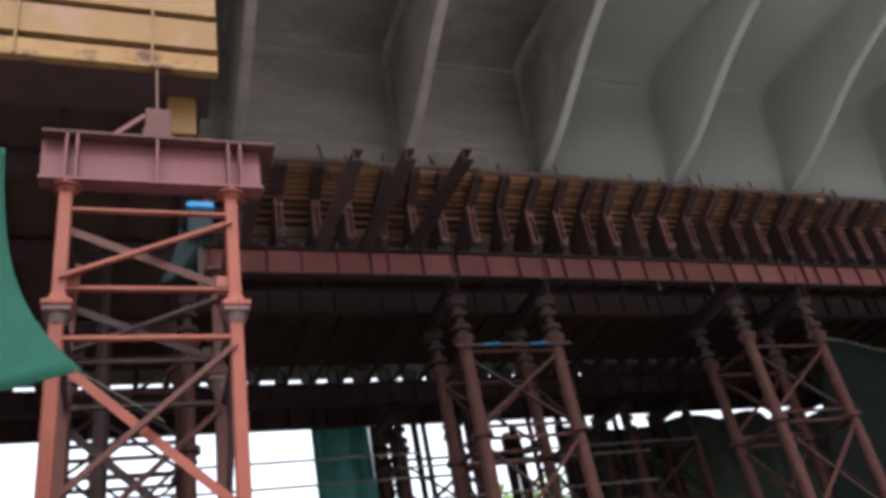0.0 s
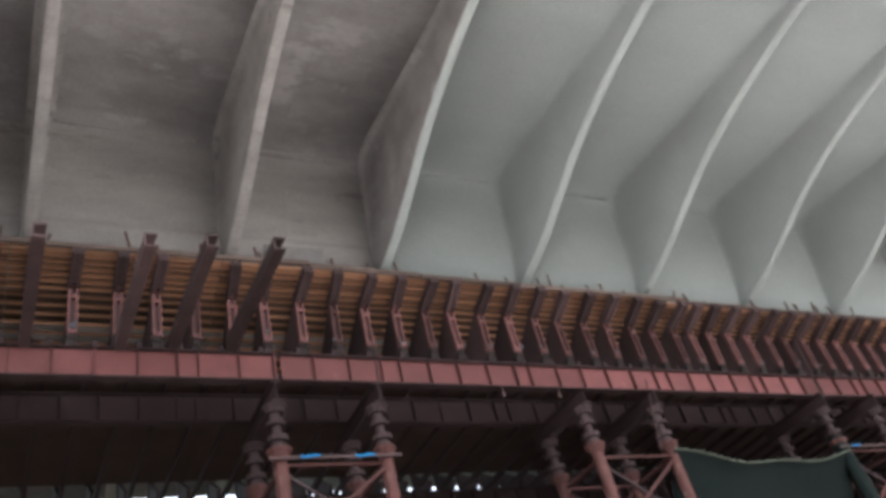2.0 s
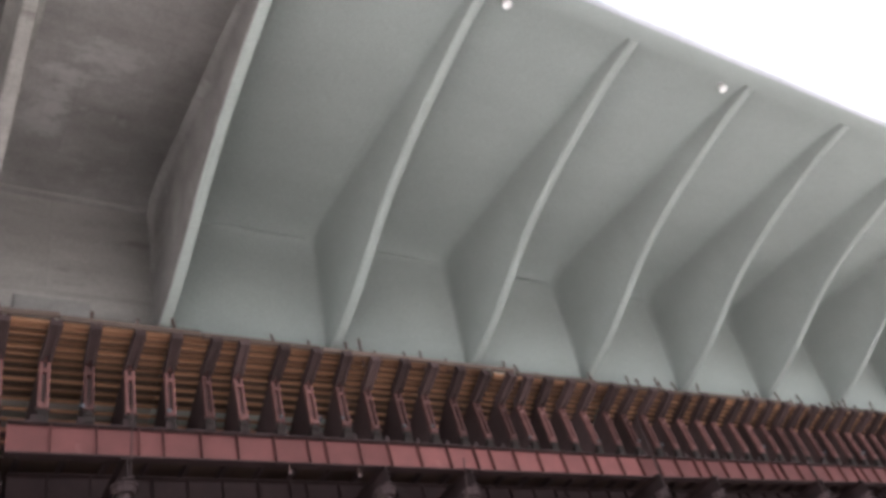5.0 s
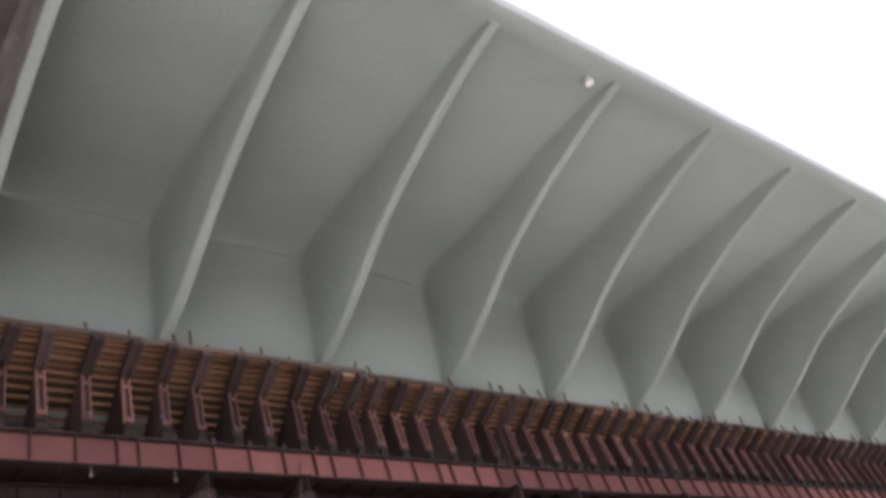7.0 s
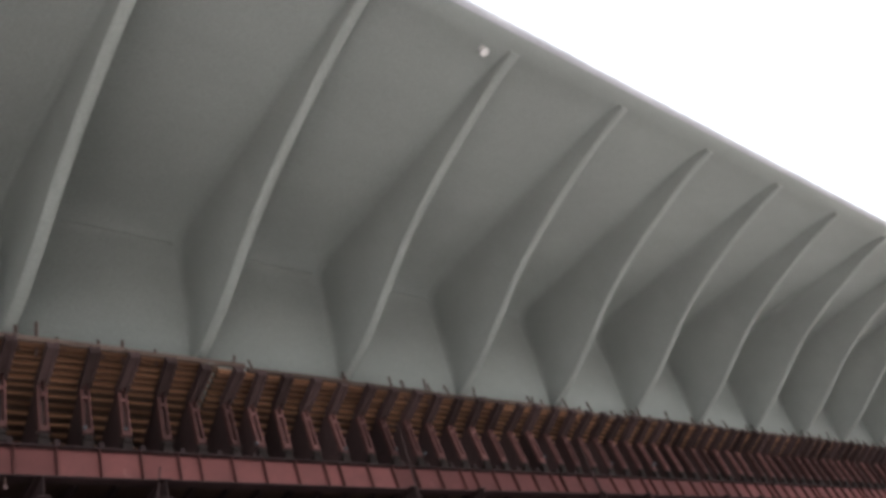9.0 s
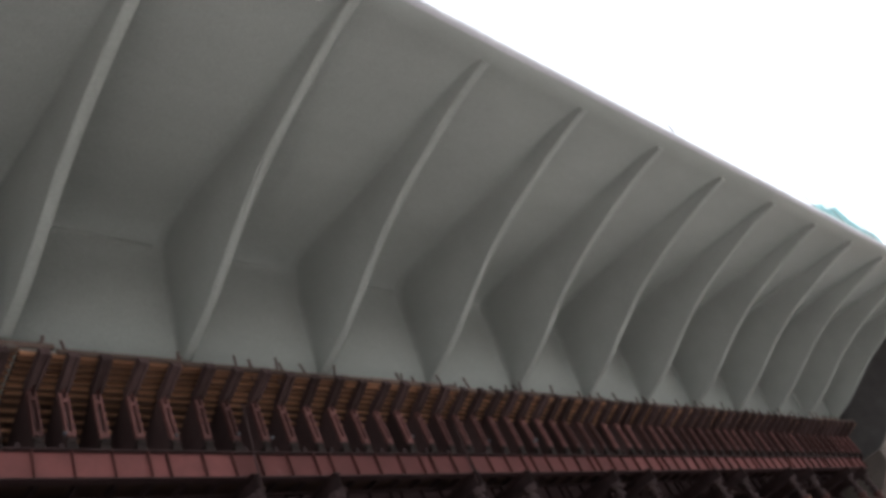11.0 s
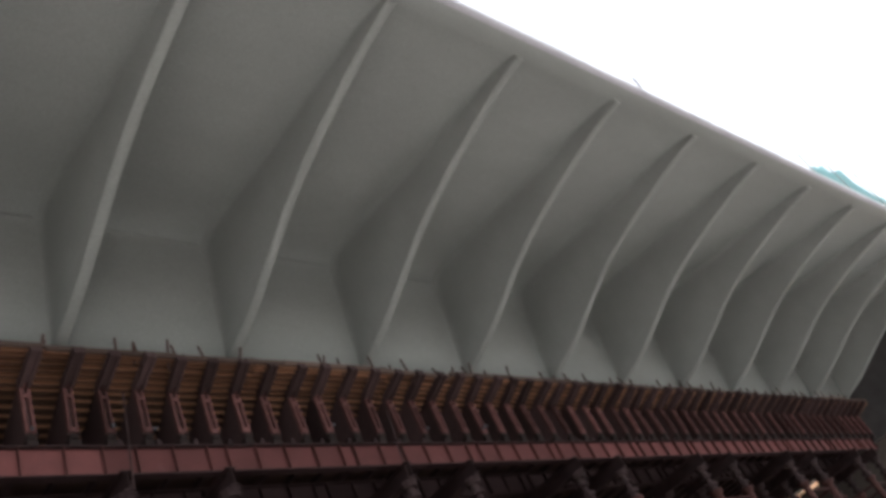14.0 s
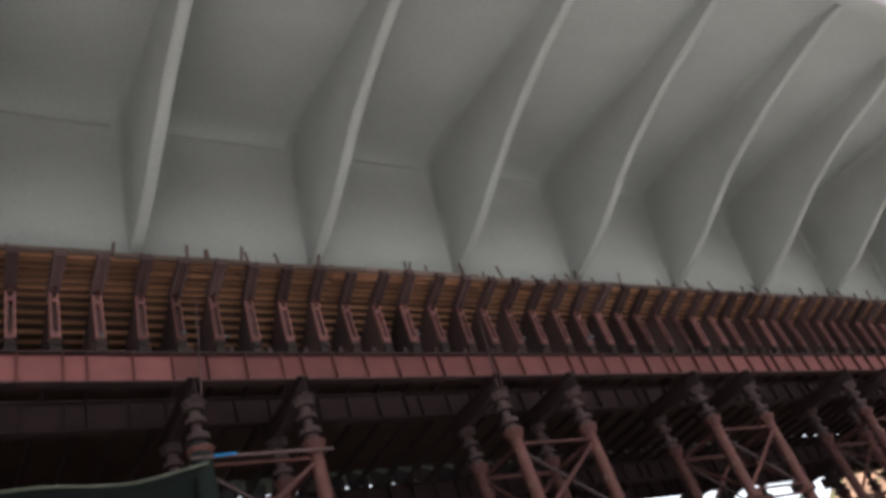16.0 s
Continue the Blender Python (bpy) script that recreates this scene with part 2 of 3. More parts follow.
def add_angle(bm, p, q, size=0.07, thick=0.012, up=(0, 0, 1), flip=1):
    """An L-shaped rolled angle from p to q."""
    p, q = Vector(p), Vector(q)
    d = (q - p).normalized()
    s = d.cross(Vector(up))
    s = (s.normalized() if s.length > 1e-4 else d.orthogonal().normalized()) * flip
    t = s.cross(d)
    sec = [(0, 0), (size, 0), (size, thick), (thick, thick), (thick, size), (0, size)]
    a = [bm.verts.new(p + s * u + t * v) for u, v in sec]
    b = [bm.verts.new(q + s * u + t * v) for u, v in sec]
    for i in range(6):
        bm.faces.new((a[i], a[(i + 1) % 6], b[(i + 1) % 6], b[i]))
    bm.faces.new(a)
    bm.faces.new(b[::-1])


def one(add, *args, **kw):
    bm = bmesh.new()
    add(bm, *args, **kw)
    return bm


def add_ibeam(bm, x0, x1, z0, z1, width, tf=0.022, tw=0.014):
    h = width / 2
    w = tw / 2
    add_prism(bm, [(-h, z0), (h, z0), (h, z0 + tf), (w, z0 + tf), (w, z1 - tf), (h, z1 - tf), (h, z1), (-h, z1), (-h, z1 - tf), (-w, z1 - tf), (-w, z0 + tf), (-h, z0 + tf)], x0, x1)


# ---------------------------------------------------------------- ground
def ground_height(x, y):
    h = 0.0
    # red earth bank far beyond the pier, and a rise behind the bridge
    d = math.hypot((x - 140) / 62, (y - 42) / 60)
    h += 44 * max(0.0, 1 - d * d) ** 1.3
    d2 = math.hypot((x - 40) / 120, (y - 150) / 75)
    h += 24 * max(0.0, 1 - d2 * d2) ** 1.2
    if h > 0:
        h += 1.6 * noise.fractal(Vector((x * 0.06, y * 0.06, 0)), 1.0, 2.0, 5) * min(1, h / 4)
    return h


bm = bmesh.new()
ticks = [-1500, -700, -350, -180, -90, -45, 0, 45, 90, 140, 200, 260, 330, 500, 900, 1500]
grid = [[bm.verts.new((x, y, 0)) for y in ticks] for x in ticks]
for i in range(len(ticks) - 1):
    for j in range(len(ticks) - 1):
        bm.faces.new((grid[i][j], grid[i + 1][j], grid[i + 1][j + 1], grid[i][j + 1]))
tagged(part("ground", bm, GROUND), "soil of the building site, kept dark to limit bounce light", "ground", kind="structure")
# unseen pale strip, added to throw light up onto the wing
bm = bmesh.new()
add_box(bm, -400, 500, -9.0, 5.0, -0.2, 0.02)
tagged(part("road", bm, BOUNCE_ROAD), "pale unseen road strip added to bounce light up under the wing", "road", kind="structure")


def bank(name, cx, cy, rx, ry, label):
    bm = bmesh.new()
    n = 48
    g = [[bm.verts.new((x, y, ground_height(x, y) - 0.3)) for y in [cy + ry * (2 * j / n - 1) for j in range(n + 1)]] for x in [cx + rx * (2 * i / n - 1) for i in range(n + 1)]]
    for i in range(n):
        for j in range(n):
            bm.faces.new((g[i][j], g[i + 1][j], g[i + 1][j + 1], g[i][j + 1]))
    tagged(part(name, bm, EARTH, smooth=True), label, "earth bank", kind="structure")


bank("ground_bank", 140, 42, 64, 62, "red earth bank with green patches beyond the pier")
bank("ground_rise", 40, 150, 124, 76, "overgrown red earth rise behind the bridge")

# ---------------------------------------------------------------- bridge deck
MID = 17.25          # middle line of the box girder
SOFFIT = [(5.97, 14.6), (6.4, 14.72), (7.0, 14.81), (8.5, 14.95), (10.0, 15.08), (11.3, 15.22), (12.4, 15.33), (12.9, 15.3), (13.12, 15.16), (13.22, 14.85), (13.28, 14.4), (13.36, 13.8), (13.48, 13.15), (13.6, 12.6), (13.86, 12.0), (14.15, 11.5), (14.6, 11.12), (15.2, 10.92), (16.0, 10.88)]
FASCIA = [(5.86, 15.14), (5.66, 15.02), (5.54, 14.88), (5.5, 14.76), (5.53, 14.66), (5.64, 14.6), (5.8, 14.59)]
RIB_EDGE = [(5.97, 14.50), (6.8, 14.46), (7.6, 14.34), (8.6, 14.16), (9.6, 13.91), (10.5, 13.60), (11.4, 13.19), (12.2, 12.82), (12.8, 12.6), (13.66, 12.36)]


def smooth_line(points, steps):
    """Catmull-Rom through (y, z) points."""
    out = []
    p = [points[0]] + list(points) + [points[-1]]
    for i in range(1, len(p) - 2):
        for k in range(steps):
            t = k / steps
            out.append(tuple(0.5 * (2 * b + (c - a) * t + (2 * a - 5 * b + 4 * c - d) * t * t + (3 * b - a - 3 * c + d) * t ** 3) for a, b, c, d in zip(p[i - 1], p[i], p[i + 1], p[i + 2])))
    out.append(points[-1])
    return out


def deck_section():
    near = FASCIA + smooth_line(SOFFIT, 3)
    far = [(2 * MID - y, z) for y, z in near[::-1]]
    return near + far + [(2 * MID - 6.2, 15.2), (2 * MID - 6.6, 15.85), (6.6, 15.85), (6.2, 15.2)]


deck = base("bridge_deck", "pale concrete box girder bridge with curved ribs under wide wings", "bridge")
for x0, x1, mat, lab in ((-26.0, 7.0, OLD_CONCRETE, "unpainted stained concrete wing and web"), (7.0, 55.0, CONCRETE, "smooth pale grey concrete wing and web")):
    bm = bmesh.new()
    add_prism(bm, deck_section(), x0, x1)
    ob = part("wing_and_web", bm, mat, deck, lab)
    for p in ob.data.polygons:
        p.use_smooth = len(p.vertices) == 4
    if mat is OLD_CONCRETE:
        ob.data.materials.append(OLD_LIGHT)
        for p in ob.data.polygons:
            c = p.center.y if p.center.y < MID else 2 * MID - p.center.y
            p.material_index = 1 if c > 13.1 and p.center.z < 15.1 else 0
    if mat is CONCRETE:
        # paler bluish concrete on the fascia nose and the deck top
        ob.data.materials.append(FASCIA_CONCRETE)
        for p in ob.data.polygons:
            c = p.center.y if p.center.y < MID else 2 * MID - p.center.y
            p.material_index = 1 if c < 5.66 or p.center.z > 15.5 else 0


def along(points, n):
    """n + 1 points at even steps along a line of (y, z) points."""
    d = [0.0]
    for (a, b), (c, e) in zip(points, points[1:]):
        d.append(d[-1] + math.hypot(c - a, e - b))
    out, k = [], 0
    for i in range(n + 1):
        t = d[-1] * i / n
        while k < len(points) - 2 and d[k + 1] < t:
            k += 1
        f = (t - d[k]) / max(1e-9, d[k + 1] - d[k])
        out.append((points[k][0] + (points[k + 1][0] - points[k][0]) * f, points[k][1] + (points[k + 1][1] - points[k][1]) * f))
    return out


def rib_mesh(mat):
    """A curved rib with softly flared junctions to slab and web, and chamfered lower edges."""
    bm = bmesh.new()
    n = 36
    low = along(smooth_line(RIB_EDGE, 4), n)
    # matching points on the slab as far as the haunch, then down the web
    line = smooth_line(SOFFIT, 6)
    slab = along([p for p in line if p[0] <= 13.05 and p[1] > 14.5], n * 2 // 3)
    web = along([p for p in line if p[0] >= 13.04 and p[1] > 12.3], n - n * 2 // 3)
    high = slab + web[1:]
    rows = []
    for j, ((y, z), (uy, uz)) in enumerate(zip(low, high)):
        depth = max(0.03, math.hypot(y - uy, z - uz))
        d = ((y - uy) / depth, (z - uz) / depth) if math.hypot(y - uy, z - uz) > 0.03 else (0.0, -1.0)
        f = min(1.0, depth / 0.9)
        w, c = 0.108, 0.02
        g = f * (1.0 if j < n * 0.6 else max(0.5, 1.0 - (j / n - 0.6) * 3))
        row = []
        half = [(w + 0.2 * g, -0.03), (w + 0.12 * g, 0.03 * f), (w + 0.055 * g, 0.1 * f), (w + 0.015, 0.22 * f), (w, max(0.36 * f, depth - c)), (w - c, depth)]
        for dx, k in half + [(-a, b) for a, b in half[::-1]]:
            row.append(bm.verts.new((dx, uy + d[0] * k, uz + d[1] * k)))
        rows.append(row)
    for a, b in zip(rows, rows[1:]):
        for i in range(len(a) - 1):
            bm.faces.new((a[i], a[i + 1], b[i + 1], b[i]))
    bm.faces.new(rows[0])
    bm.faces.new(rows[-1][::-1])
    me = mesh_of("rib", bm, mat, True)
    me.set_sharp_from_angle(angle=radians(60))
    return me


rib_new, rib_old, rib_edge = rib_mesh(CONCRETE), rib_mesh(OLD_LIGHT), rib_mesh(CONCRETE)
rib_edge.materials.append(OLD_CONCRETE)
for p in rib_edge.polygons:
    p.material_index = 1 if p.center.x < -0.095 else 0
for k in range(-8, 16):
    x = 3.5 * k
    ob = new("rib", rib_edge if k == 2 else (rib_new if k > 2 else rib_old))
    ob.parent, ob.location = deck, (x + (0.28 if k < 2 else 0), 0, 0)
# thin raised joint between slab and web in every bay
joint_me = mesh_of("construction_joint", one(add_bar, (0.32, 13.085, 15.17), (3.18, 13.085, 15.17), 0.05, 0.035), CONCRETE)
joint_old = joint_me.copy()
joint_old.materials[0] = OLD_LIGHT
for k in range(-2, 15):
    ob = new("construction_joint", joint_me if k > 1 else joint_old)
    ob.parent, ob.location = deck, (3.5 * k, 0, 0)
# mirrored ribs of the far wing
for k in range(-4, 16):
    ob = new("rib", rib_new if k > 1 else rib_old)
    ob.parent, ob.matrix_basis = deck, pose(3.5 * k, 2 * MID, 0, 0, 0, 180)

# thick diaphragm over the pier, its near face covered by a dark shade sheet
bm = bmesh.new()
add_prism(bm, [(6.4, 14.66), (8.2, 13.4), (10.3, 11.95), (12.5, 10.55), (13.0, 10.36), (16.5, 10.36), (16.5, 12.0), (13.2, 15.3), (8, 15.0)], 53.25, 54.5)
part("diaphragm", bm, OLD_LIGHT, deck, "thick concrete diaphragm over the pier")
# thin added sheet whose dark colour stands for the face's shade
bm = bmesh.new()
add_prism(bm, [(6.6, 14.62), (8.3, 13.42), (10.4, 11.97), (12.6, 10.57), (13.0, 10.38), (16.0, 10.38), (15.0, 12.0), (13.2, 15.2), (8, 14.9)], 53.18, 53.25)
part("shaded_end_face", bm, SHADED_FACE, deck, "dark grey sheet painting shade on the diaphragm's face")

pier = base("bridge_pier", "grey concrete pier with a flared head under the deck", "pier", at=pose(53.3, 0, 0))
bm = bmesh.new()
rings = []
for x, y in ((0.0, 13.1), (2.4, 12.95)):
    rings.append([bm.verts.new((x, a, b)) for a, b in ((y, 10.35), (y + 0.06, 9.68), (y + 1.5, 8.6), (34.5 - y - 1.5, 8.6), (34.5 - y - 0.06, 9.68), (34.5 - y, 10.35))])
for k in range(6):
    bm.faces.new((rings[0][k], rings[0][(k + 1) % 6], rings[1][(k + 1) % 6], rings[1][k]))
bm.faces.new(rings[0])
bm.faces.new(rings[1][::-1])
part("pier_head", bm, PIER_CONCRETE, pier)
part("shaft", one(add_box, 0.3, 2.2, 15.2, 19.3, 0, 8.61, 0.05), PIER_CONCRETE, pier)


# ---------------------------------------------------------------- girders of the falsework
GZ0, GZ1 = 9.62, 10.2


def girder_thing(paint):
    g = base("plate_girder", "faded red steel plate girder with many web stiffeners", "girder", "longitudinal falsework girders")
    part("web", one(add_box, 0, 6.69, -0.008, 0.008, GZ0 + 0.02, GZ1 - 0.02), paint, g)
    part("bottom_flange", one(add_box, 0, 6.68, -0.1, 0.1, GZ0, GZ0 + 0.024), SHADED_RED, g, "rusty flange darkened for shade")
    part("top_flange", one(add_box, 0, 6.68, -0.1, 0.1, GZ1 - 0.024, GZ1), SHADED_RED, g, "rusty flange darkened for shade")
    st = mesh_of("stiffener", one(add_box, -0.009, 0.009, -0.09, 0.09, GZ0 + 0.024, GZ1 - 0.024), STIFFENER_RED if paint is GIRDER_RED else SHADED_RED)
    xs = [0.62, 1.3, 1.96, 2.35, 2.98, 3.62, 4.3, 4.95, 5.3, 6.0, 6.63]
    for x in xs:
        o = new("stiffener", st)
        o.parent, o.location = g, (x, 0, 0)
    return g


def lift(x):
    """How far the falsework stands above its level height at x."""
    return 0.12 * min(1.0, max(0.0, (14.5 - x) / 6.5))


def form_lift(x):
    """The same for the form, which sags a little further along."""
    return lift(x) - 0.07 * min(1.0, max(0.0, (x - 12.0) / 4.0))


def girder_pose(x, y):
    return pose(x, y, lift(x), 0, math.degrees(math.atan2(lift(x) - lift(x + 6.68), 6.68)), 0)


ROWS_Y = (13.57, 15.05, 19.45, 20.88)
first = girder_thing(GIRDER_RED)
# inner rows repeat the girder in a colour darkened for platform shade
inner = girder_thing(SHADED_RED)
tagged(inner, "steel plate girder under the platform, darkened for shade", group="inner falsework girders")
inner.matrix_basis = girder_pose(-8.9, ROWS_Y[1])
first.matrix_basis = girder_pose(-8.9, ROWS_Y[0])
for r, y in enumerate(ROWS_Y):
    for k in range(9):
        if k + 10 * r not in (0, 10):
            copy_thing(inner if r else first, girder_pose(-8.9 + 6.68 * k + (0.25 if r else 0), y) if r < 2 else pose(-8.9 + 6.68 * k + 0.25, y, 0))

# ---------------------------------------------------------------- formwork brackets


def bracket_thing():
    """A soldier post with a long slot on a dark foot, a broad raking arm to the form's top edge, and the gusset plate behind."""
    g = base("formwork_bracket", "brown steel formwork bracket with a slotted pinkish post", "bracket", "formwork brackets along the web")
    bm = bmesh.new()
    for sx in (-1, 1):
        add_box(bm, sx * 0.06 - 0.023, sx * 0.06 + 0.023, -0.04, 0.05, 0.12, 1.14, 0.004)
    for z0, z1 in ((0.12, 0.22), (0.82, 0.9), (1.06, 1.14)):
        add_box(bm, -0.038, 0.038, -0.036, 0.046, z0, z1)
    part("slotted_post", bm, POST_STEEL, g, "pinkish slotted twin channel")
    bm = bmesh.new()
    for sx in (-1, 1):
        add_prism(bm, [(-0.05, 1.02), (-0.12, 1.03), (-0.68, 1.27), (-0.63, 1.46), (-0.24, 1.27), (0.02, 1.2), (0.1, 1.02)], sx * 0.066 - 0.028, sx * 0.066 + 0.028)
    add_prism(bm, [(-0.12, 1.07), (-0.66, 1.3), (-0.63, 1.43), (-0.24, 1.25), (0.0, 1.18)], -0.039, 0.039)
    part("raking_arm", bm, BRACKET_STEEL, g, "brown steel arm of two plates")
    bm = bmesh.new()
    add_prism(bm, [(0.05, 0.05), (0.05, 1.1), (-0.3, 1.26), (-0.1, 1.22), (0.22, 1.12), (0.5, 0.94), (0.8, 0.74), (1.0, 0.6), (1.05, 0.3), (0.7, 0.05)], -0.035, 0.035)
    part("gusset_plate", bm, BRACKET_STEEL, g)
    # sole and foot get their shade from the near-black colour
    bm = bmesh.new()
    add_box(bm, -0.09, 0.09, -0.01, 0.5, -0.12, 0.005)
    part("sole_plate", bm, SHADED_STEEL, g)
    bm = bmesh.new()
    add_box(bm, -0.075, 0.075, -0.03, 0.055, 0.005, 0.07, 0.006)
    add_tube(bm, (-0.12, 0.0, 0.095), (0.12, 0.0, 0.095), 0.02, 6)
    add_box(bm, -0.03, 0.03, -0.02, 0.04, 0.07, 0.12)
    part("screw_foot", bm, SHADED_STEEL, g, "screw foot with a cross pin, darkened for shade")
    return g


rng = random.Random(4)
proto = bracket_thing()
proto.matrix_basis = pose(-8.9, 13.5, 10.33 + lift(-8.9))
# two runs of brackets with a closer pair where they meet
BRACKETS = [1.06 + 0.664 * k for k in range(-14, 21)] + [14.88] + [15.42 + 0.661 * k for k in range(56)]
BRACKETS = [x + rng.uniform(-0.03, 0.03) for x in BRACKETS]
for x in BRACKETS:
    copy_thing(proto, pose(x, 13.5 + rng.uniform(-0.03, 0.03), 10.33 + lift(x), rng.uniform(-1.5, 1.5), rng.uniform(-1.2, 1.2), rng.uniform(-4, 4)))
bm = bmesh.new()
add_box(bm, -0.07, 0.07, -0.05, 0.05, -0.12, 1.1)
add_prism(bm, [(-0.05, 1.0), (-0.3, 1.82), (-0.14, 1.88), (0.3, 0.95)], -0.07, 0.07)
add_prism(bm, [(0.05, -0.1), (0.05, 1.0), (-0.5, 1.26), (-0.42, 1.26), (-0.04, 1.06), (0.62, 0.62), (0.95, 0.4), (0.7, -0.1)], -0.04, 0.04)
far_bracket = tagged(part("formwork_bracket", bm, BRACKET_STEEL), "dark steel formwork bracket on the far side", "bracket", "far formwork brackets")
far_bracket.matrix_basis = pose(-8.4, 20.88, 10.33, 0, 0, 180)
for k in range(1, 86):
    copy_thing(far_bracket, pose(-8.4 + 0.7 * k, 20.88, 10.33, 0, 0, 180))

# ---------------------------------------------------------------- form panels with timber battens
FORM = smooth_line([(12.99, 11.84), (13.33, 11.73), (13.73, 11.59), (14.15, 11.32), (14.6, 11.02), (15.1, 10.76)], 4)


def form_point(s):
    """Place and slope along the form's curve, s from 0 (top edge) to 1."""
    f = s * (len(FORM) - 1)
    i = min(int(f), len(FORM) - 2)
    (y0, z0), (y1, z1) = FORM[i], FORM[i + 1]
    t = f - i
    return y0 + (y1 - y0) * t, z0 + (z1 - z0) * t, math.degrees(math.atan2(z1 - z0, y1 - y0))


def panel_thing(length=3.5):
    g = base("side_formwork", "plywood formwork panel with rows of yellow timber battens", "formwork", "form panels along the web")
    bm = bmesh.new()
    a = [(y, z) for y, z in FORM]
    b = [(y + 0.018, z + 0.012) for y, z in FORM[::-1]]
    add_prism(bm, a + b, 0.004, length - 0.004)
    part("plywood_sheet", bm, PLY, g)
    bat = mesh_of("batten", one(add_box, 0.01, length - 0.01, -0.02, 0.02, -0.095, -0.004), TIMBER)
    n = 15
    for i in range(n):
        y, z, slope = form_point((i + 0.25) / n * 0.98)
        o = new("batten", bat)
        o.parent, o.matrix_basis = g, pose(rng.uniform(-0.006, 0.006), y, z, slope, 0, 0)
    return g


panel = panel_thing()
panel.matrix_basis = pose(-10.5, 0, lift(-10.5))
for k in range(1, 18):
    copy_thing(panel, pose(-10.5 + 3.5 * k, 0, form_lift(-10.5 + 3.5 * k)))
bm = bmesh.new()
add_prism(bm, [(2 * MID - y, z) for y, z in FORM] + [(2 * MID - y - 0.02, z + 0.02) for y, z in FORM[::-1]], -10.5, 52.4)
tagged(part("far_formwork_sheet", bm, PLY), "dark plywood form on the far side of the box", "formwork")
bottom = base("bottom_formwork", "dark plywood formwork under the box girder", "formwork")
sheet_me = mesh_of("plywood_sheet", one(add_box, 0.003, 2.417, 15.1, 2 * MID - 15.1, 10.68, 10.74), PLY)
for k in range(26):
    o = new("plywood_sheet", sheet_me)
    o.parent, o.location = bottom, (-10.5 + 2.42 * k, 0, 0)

# edge boards along the top of the form, each a little out of line
for k in range(26):
    x = -9 + 2.36 * k
    bm = bmesh.new()
    add_box(bm, 0, 2.34, -0.03, 0.03, -0.055, 0.055, 0.006)
    b = tagged(part("edge_board", bm, BOARD), "weathered dark board along the top of the form", "board", "edge boards on the form")
    b.matrix_basis = pose(x, 12.93, 11.82 + form_lift(x) + rng.uniform(-0.02, 0.03), rng.uniform(-15, 15), rng.uniform(-1.2, 0.6), rng.uniform(-0.8, 0.8))

# tie rods that stand up along the top edge
rod_mesh = mesh_of("tie_rod", one(add_tube, (0, 0, -0.25), (0, 0, 0.36), 0.025, 6), REBAR)
for i, x in enumerate(BRACKETS):
    if x > 51.5:
        continue
    n = 1 if rng.random() < 0.72 else (2 if rng.random() < 0.5 else 0)
    for j in range(n):
        o = tagged(new("tie_rod", rod_mesh), "rusty tie rod standing up behind the form", "rod", "tie rods on the form")
        s = rng.uniform(0.5, 1.3)
        o.matrix_basis = pose(x + rng.uniform(-0.2, 0.2), 13.03, 11.87 + form_lift(x), rng.uniform(-12, 10), rng.uniform(-16, 16), 0) @ Matrix.Diagonal((1, 1, s, 1))

# clamps at some bracket feet
loose = random.Random(21)
clamp_bm = bmesh.new()
add_box(clamp_bm, -0.035, 0.035, -0.025, 0.025, -0.03, 0.03, 0.01)
add_tube(clamp_bm, (0, -0.05, 0.01), (0, 0.04, 0.01), 0.012, 6)
clamp_me = mesh_of("pipe_clamp", clamp_bm, CLAMP)
for i in range(24):
    x = loose.choice(BRACKETS[4:60])
    o = tagged(new("pipe_clamp", clamp_me), "small grey steel clamp at a bracket's foot", "clamp", "clamps at the bracket feet")
    o.matrix_basis = pose(x + loose.uniform(-0.12, 0.12), 13.43, 10.48 + lift(x) + loose.uniform(0, 0.15), loose.uniform(-30, 30), 0, loose.uniform(0, 90))

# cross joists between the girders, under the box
joist = tagged(part("cross_joist", one(add_box, -0.04, 0.04, 13.5, 2 * MID - 13.5, 10.205, 10.33), SHADED_RED), "steel joist across the girders, darkened for shade", "joist", "cross joists on the girders")
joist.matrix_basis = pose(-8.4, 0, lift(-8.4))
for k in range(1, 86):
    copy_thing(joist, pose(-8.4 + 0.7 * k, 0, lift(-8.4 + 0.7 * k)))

# channels that stick out from the platform
for x, y, z in ((0.35, 10.5, 10.2), (1.8, 10.5, 10.2), (2.66, 10.42, 10.22), (3.66, 10.36, 10.24)):
    bm = bmesh.new()
    sec = [(-0.09, -0.11), (0.09, -0.11), (0.09, -0.09), (-0.07, -0.09), (-0.07, 0.09), (0.09, 0.09), (0.09, 0.11), (-0.09, 0.11)]
    a = [bm.verts.new((u, 0, v)) for u, v in sec]
    b = [bm.verts.new((u, 4.4, v)) for u, v in sec]
    for i in range(8):
        bm.faces.new((a[i], a[(i + 1) % 8], b[(i + 1) % 8], b[i]))
    bm.faces.new(a)
    bm.faces.new(b[::-1])
    c = tagged(part("needle_beam", bm, BRACKET_STEEL), "dark steel channel that sticks out from the platform", "beam", "needle beams on the platform")
    c.matrix_basis = pose(x, y, z - 0.02, 4.2, 0, 0)


# ---------------------------------------------------------------- support towers
TOWER_TOP = 8.39


def tower_thing(width, depth):
    g = base("support_tower", "rusty red braced steel support tower under the girders", "tower", "support towers in the near row")
    hw, hd = width / 2, depth / 2
    leg = bmesh.new()
    add_tube(leg, (0, 0, 0), (0, 0, TOWER_TOP), 0.125, 10)
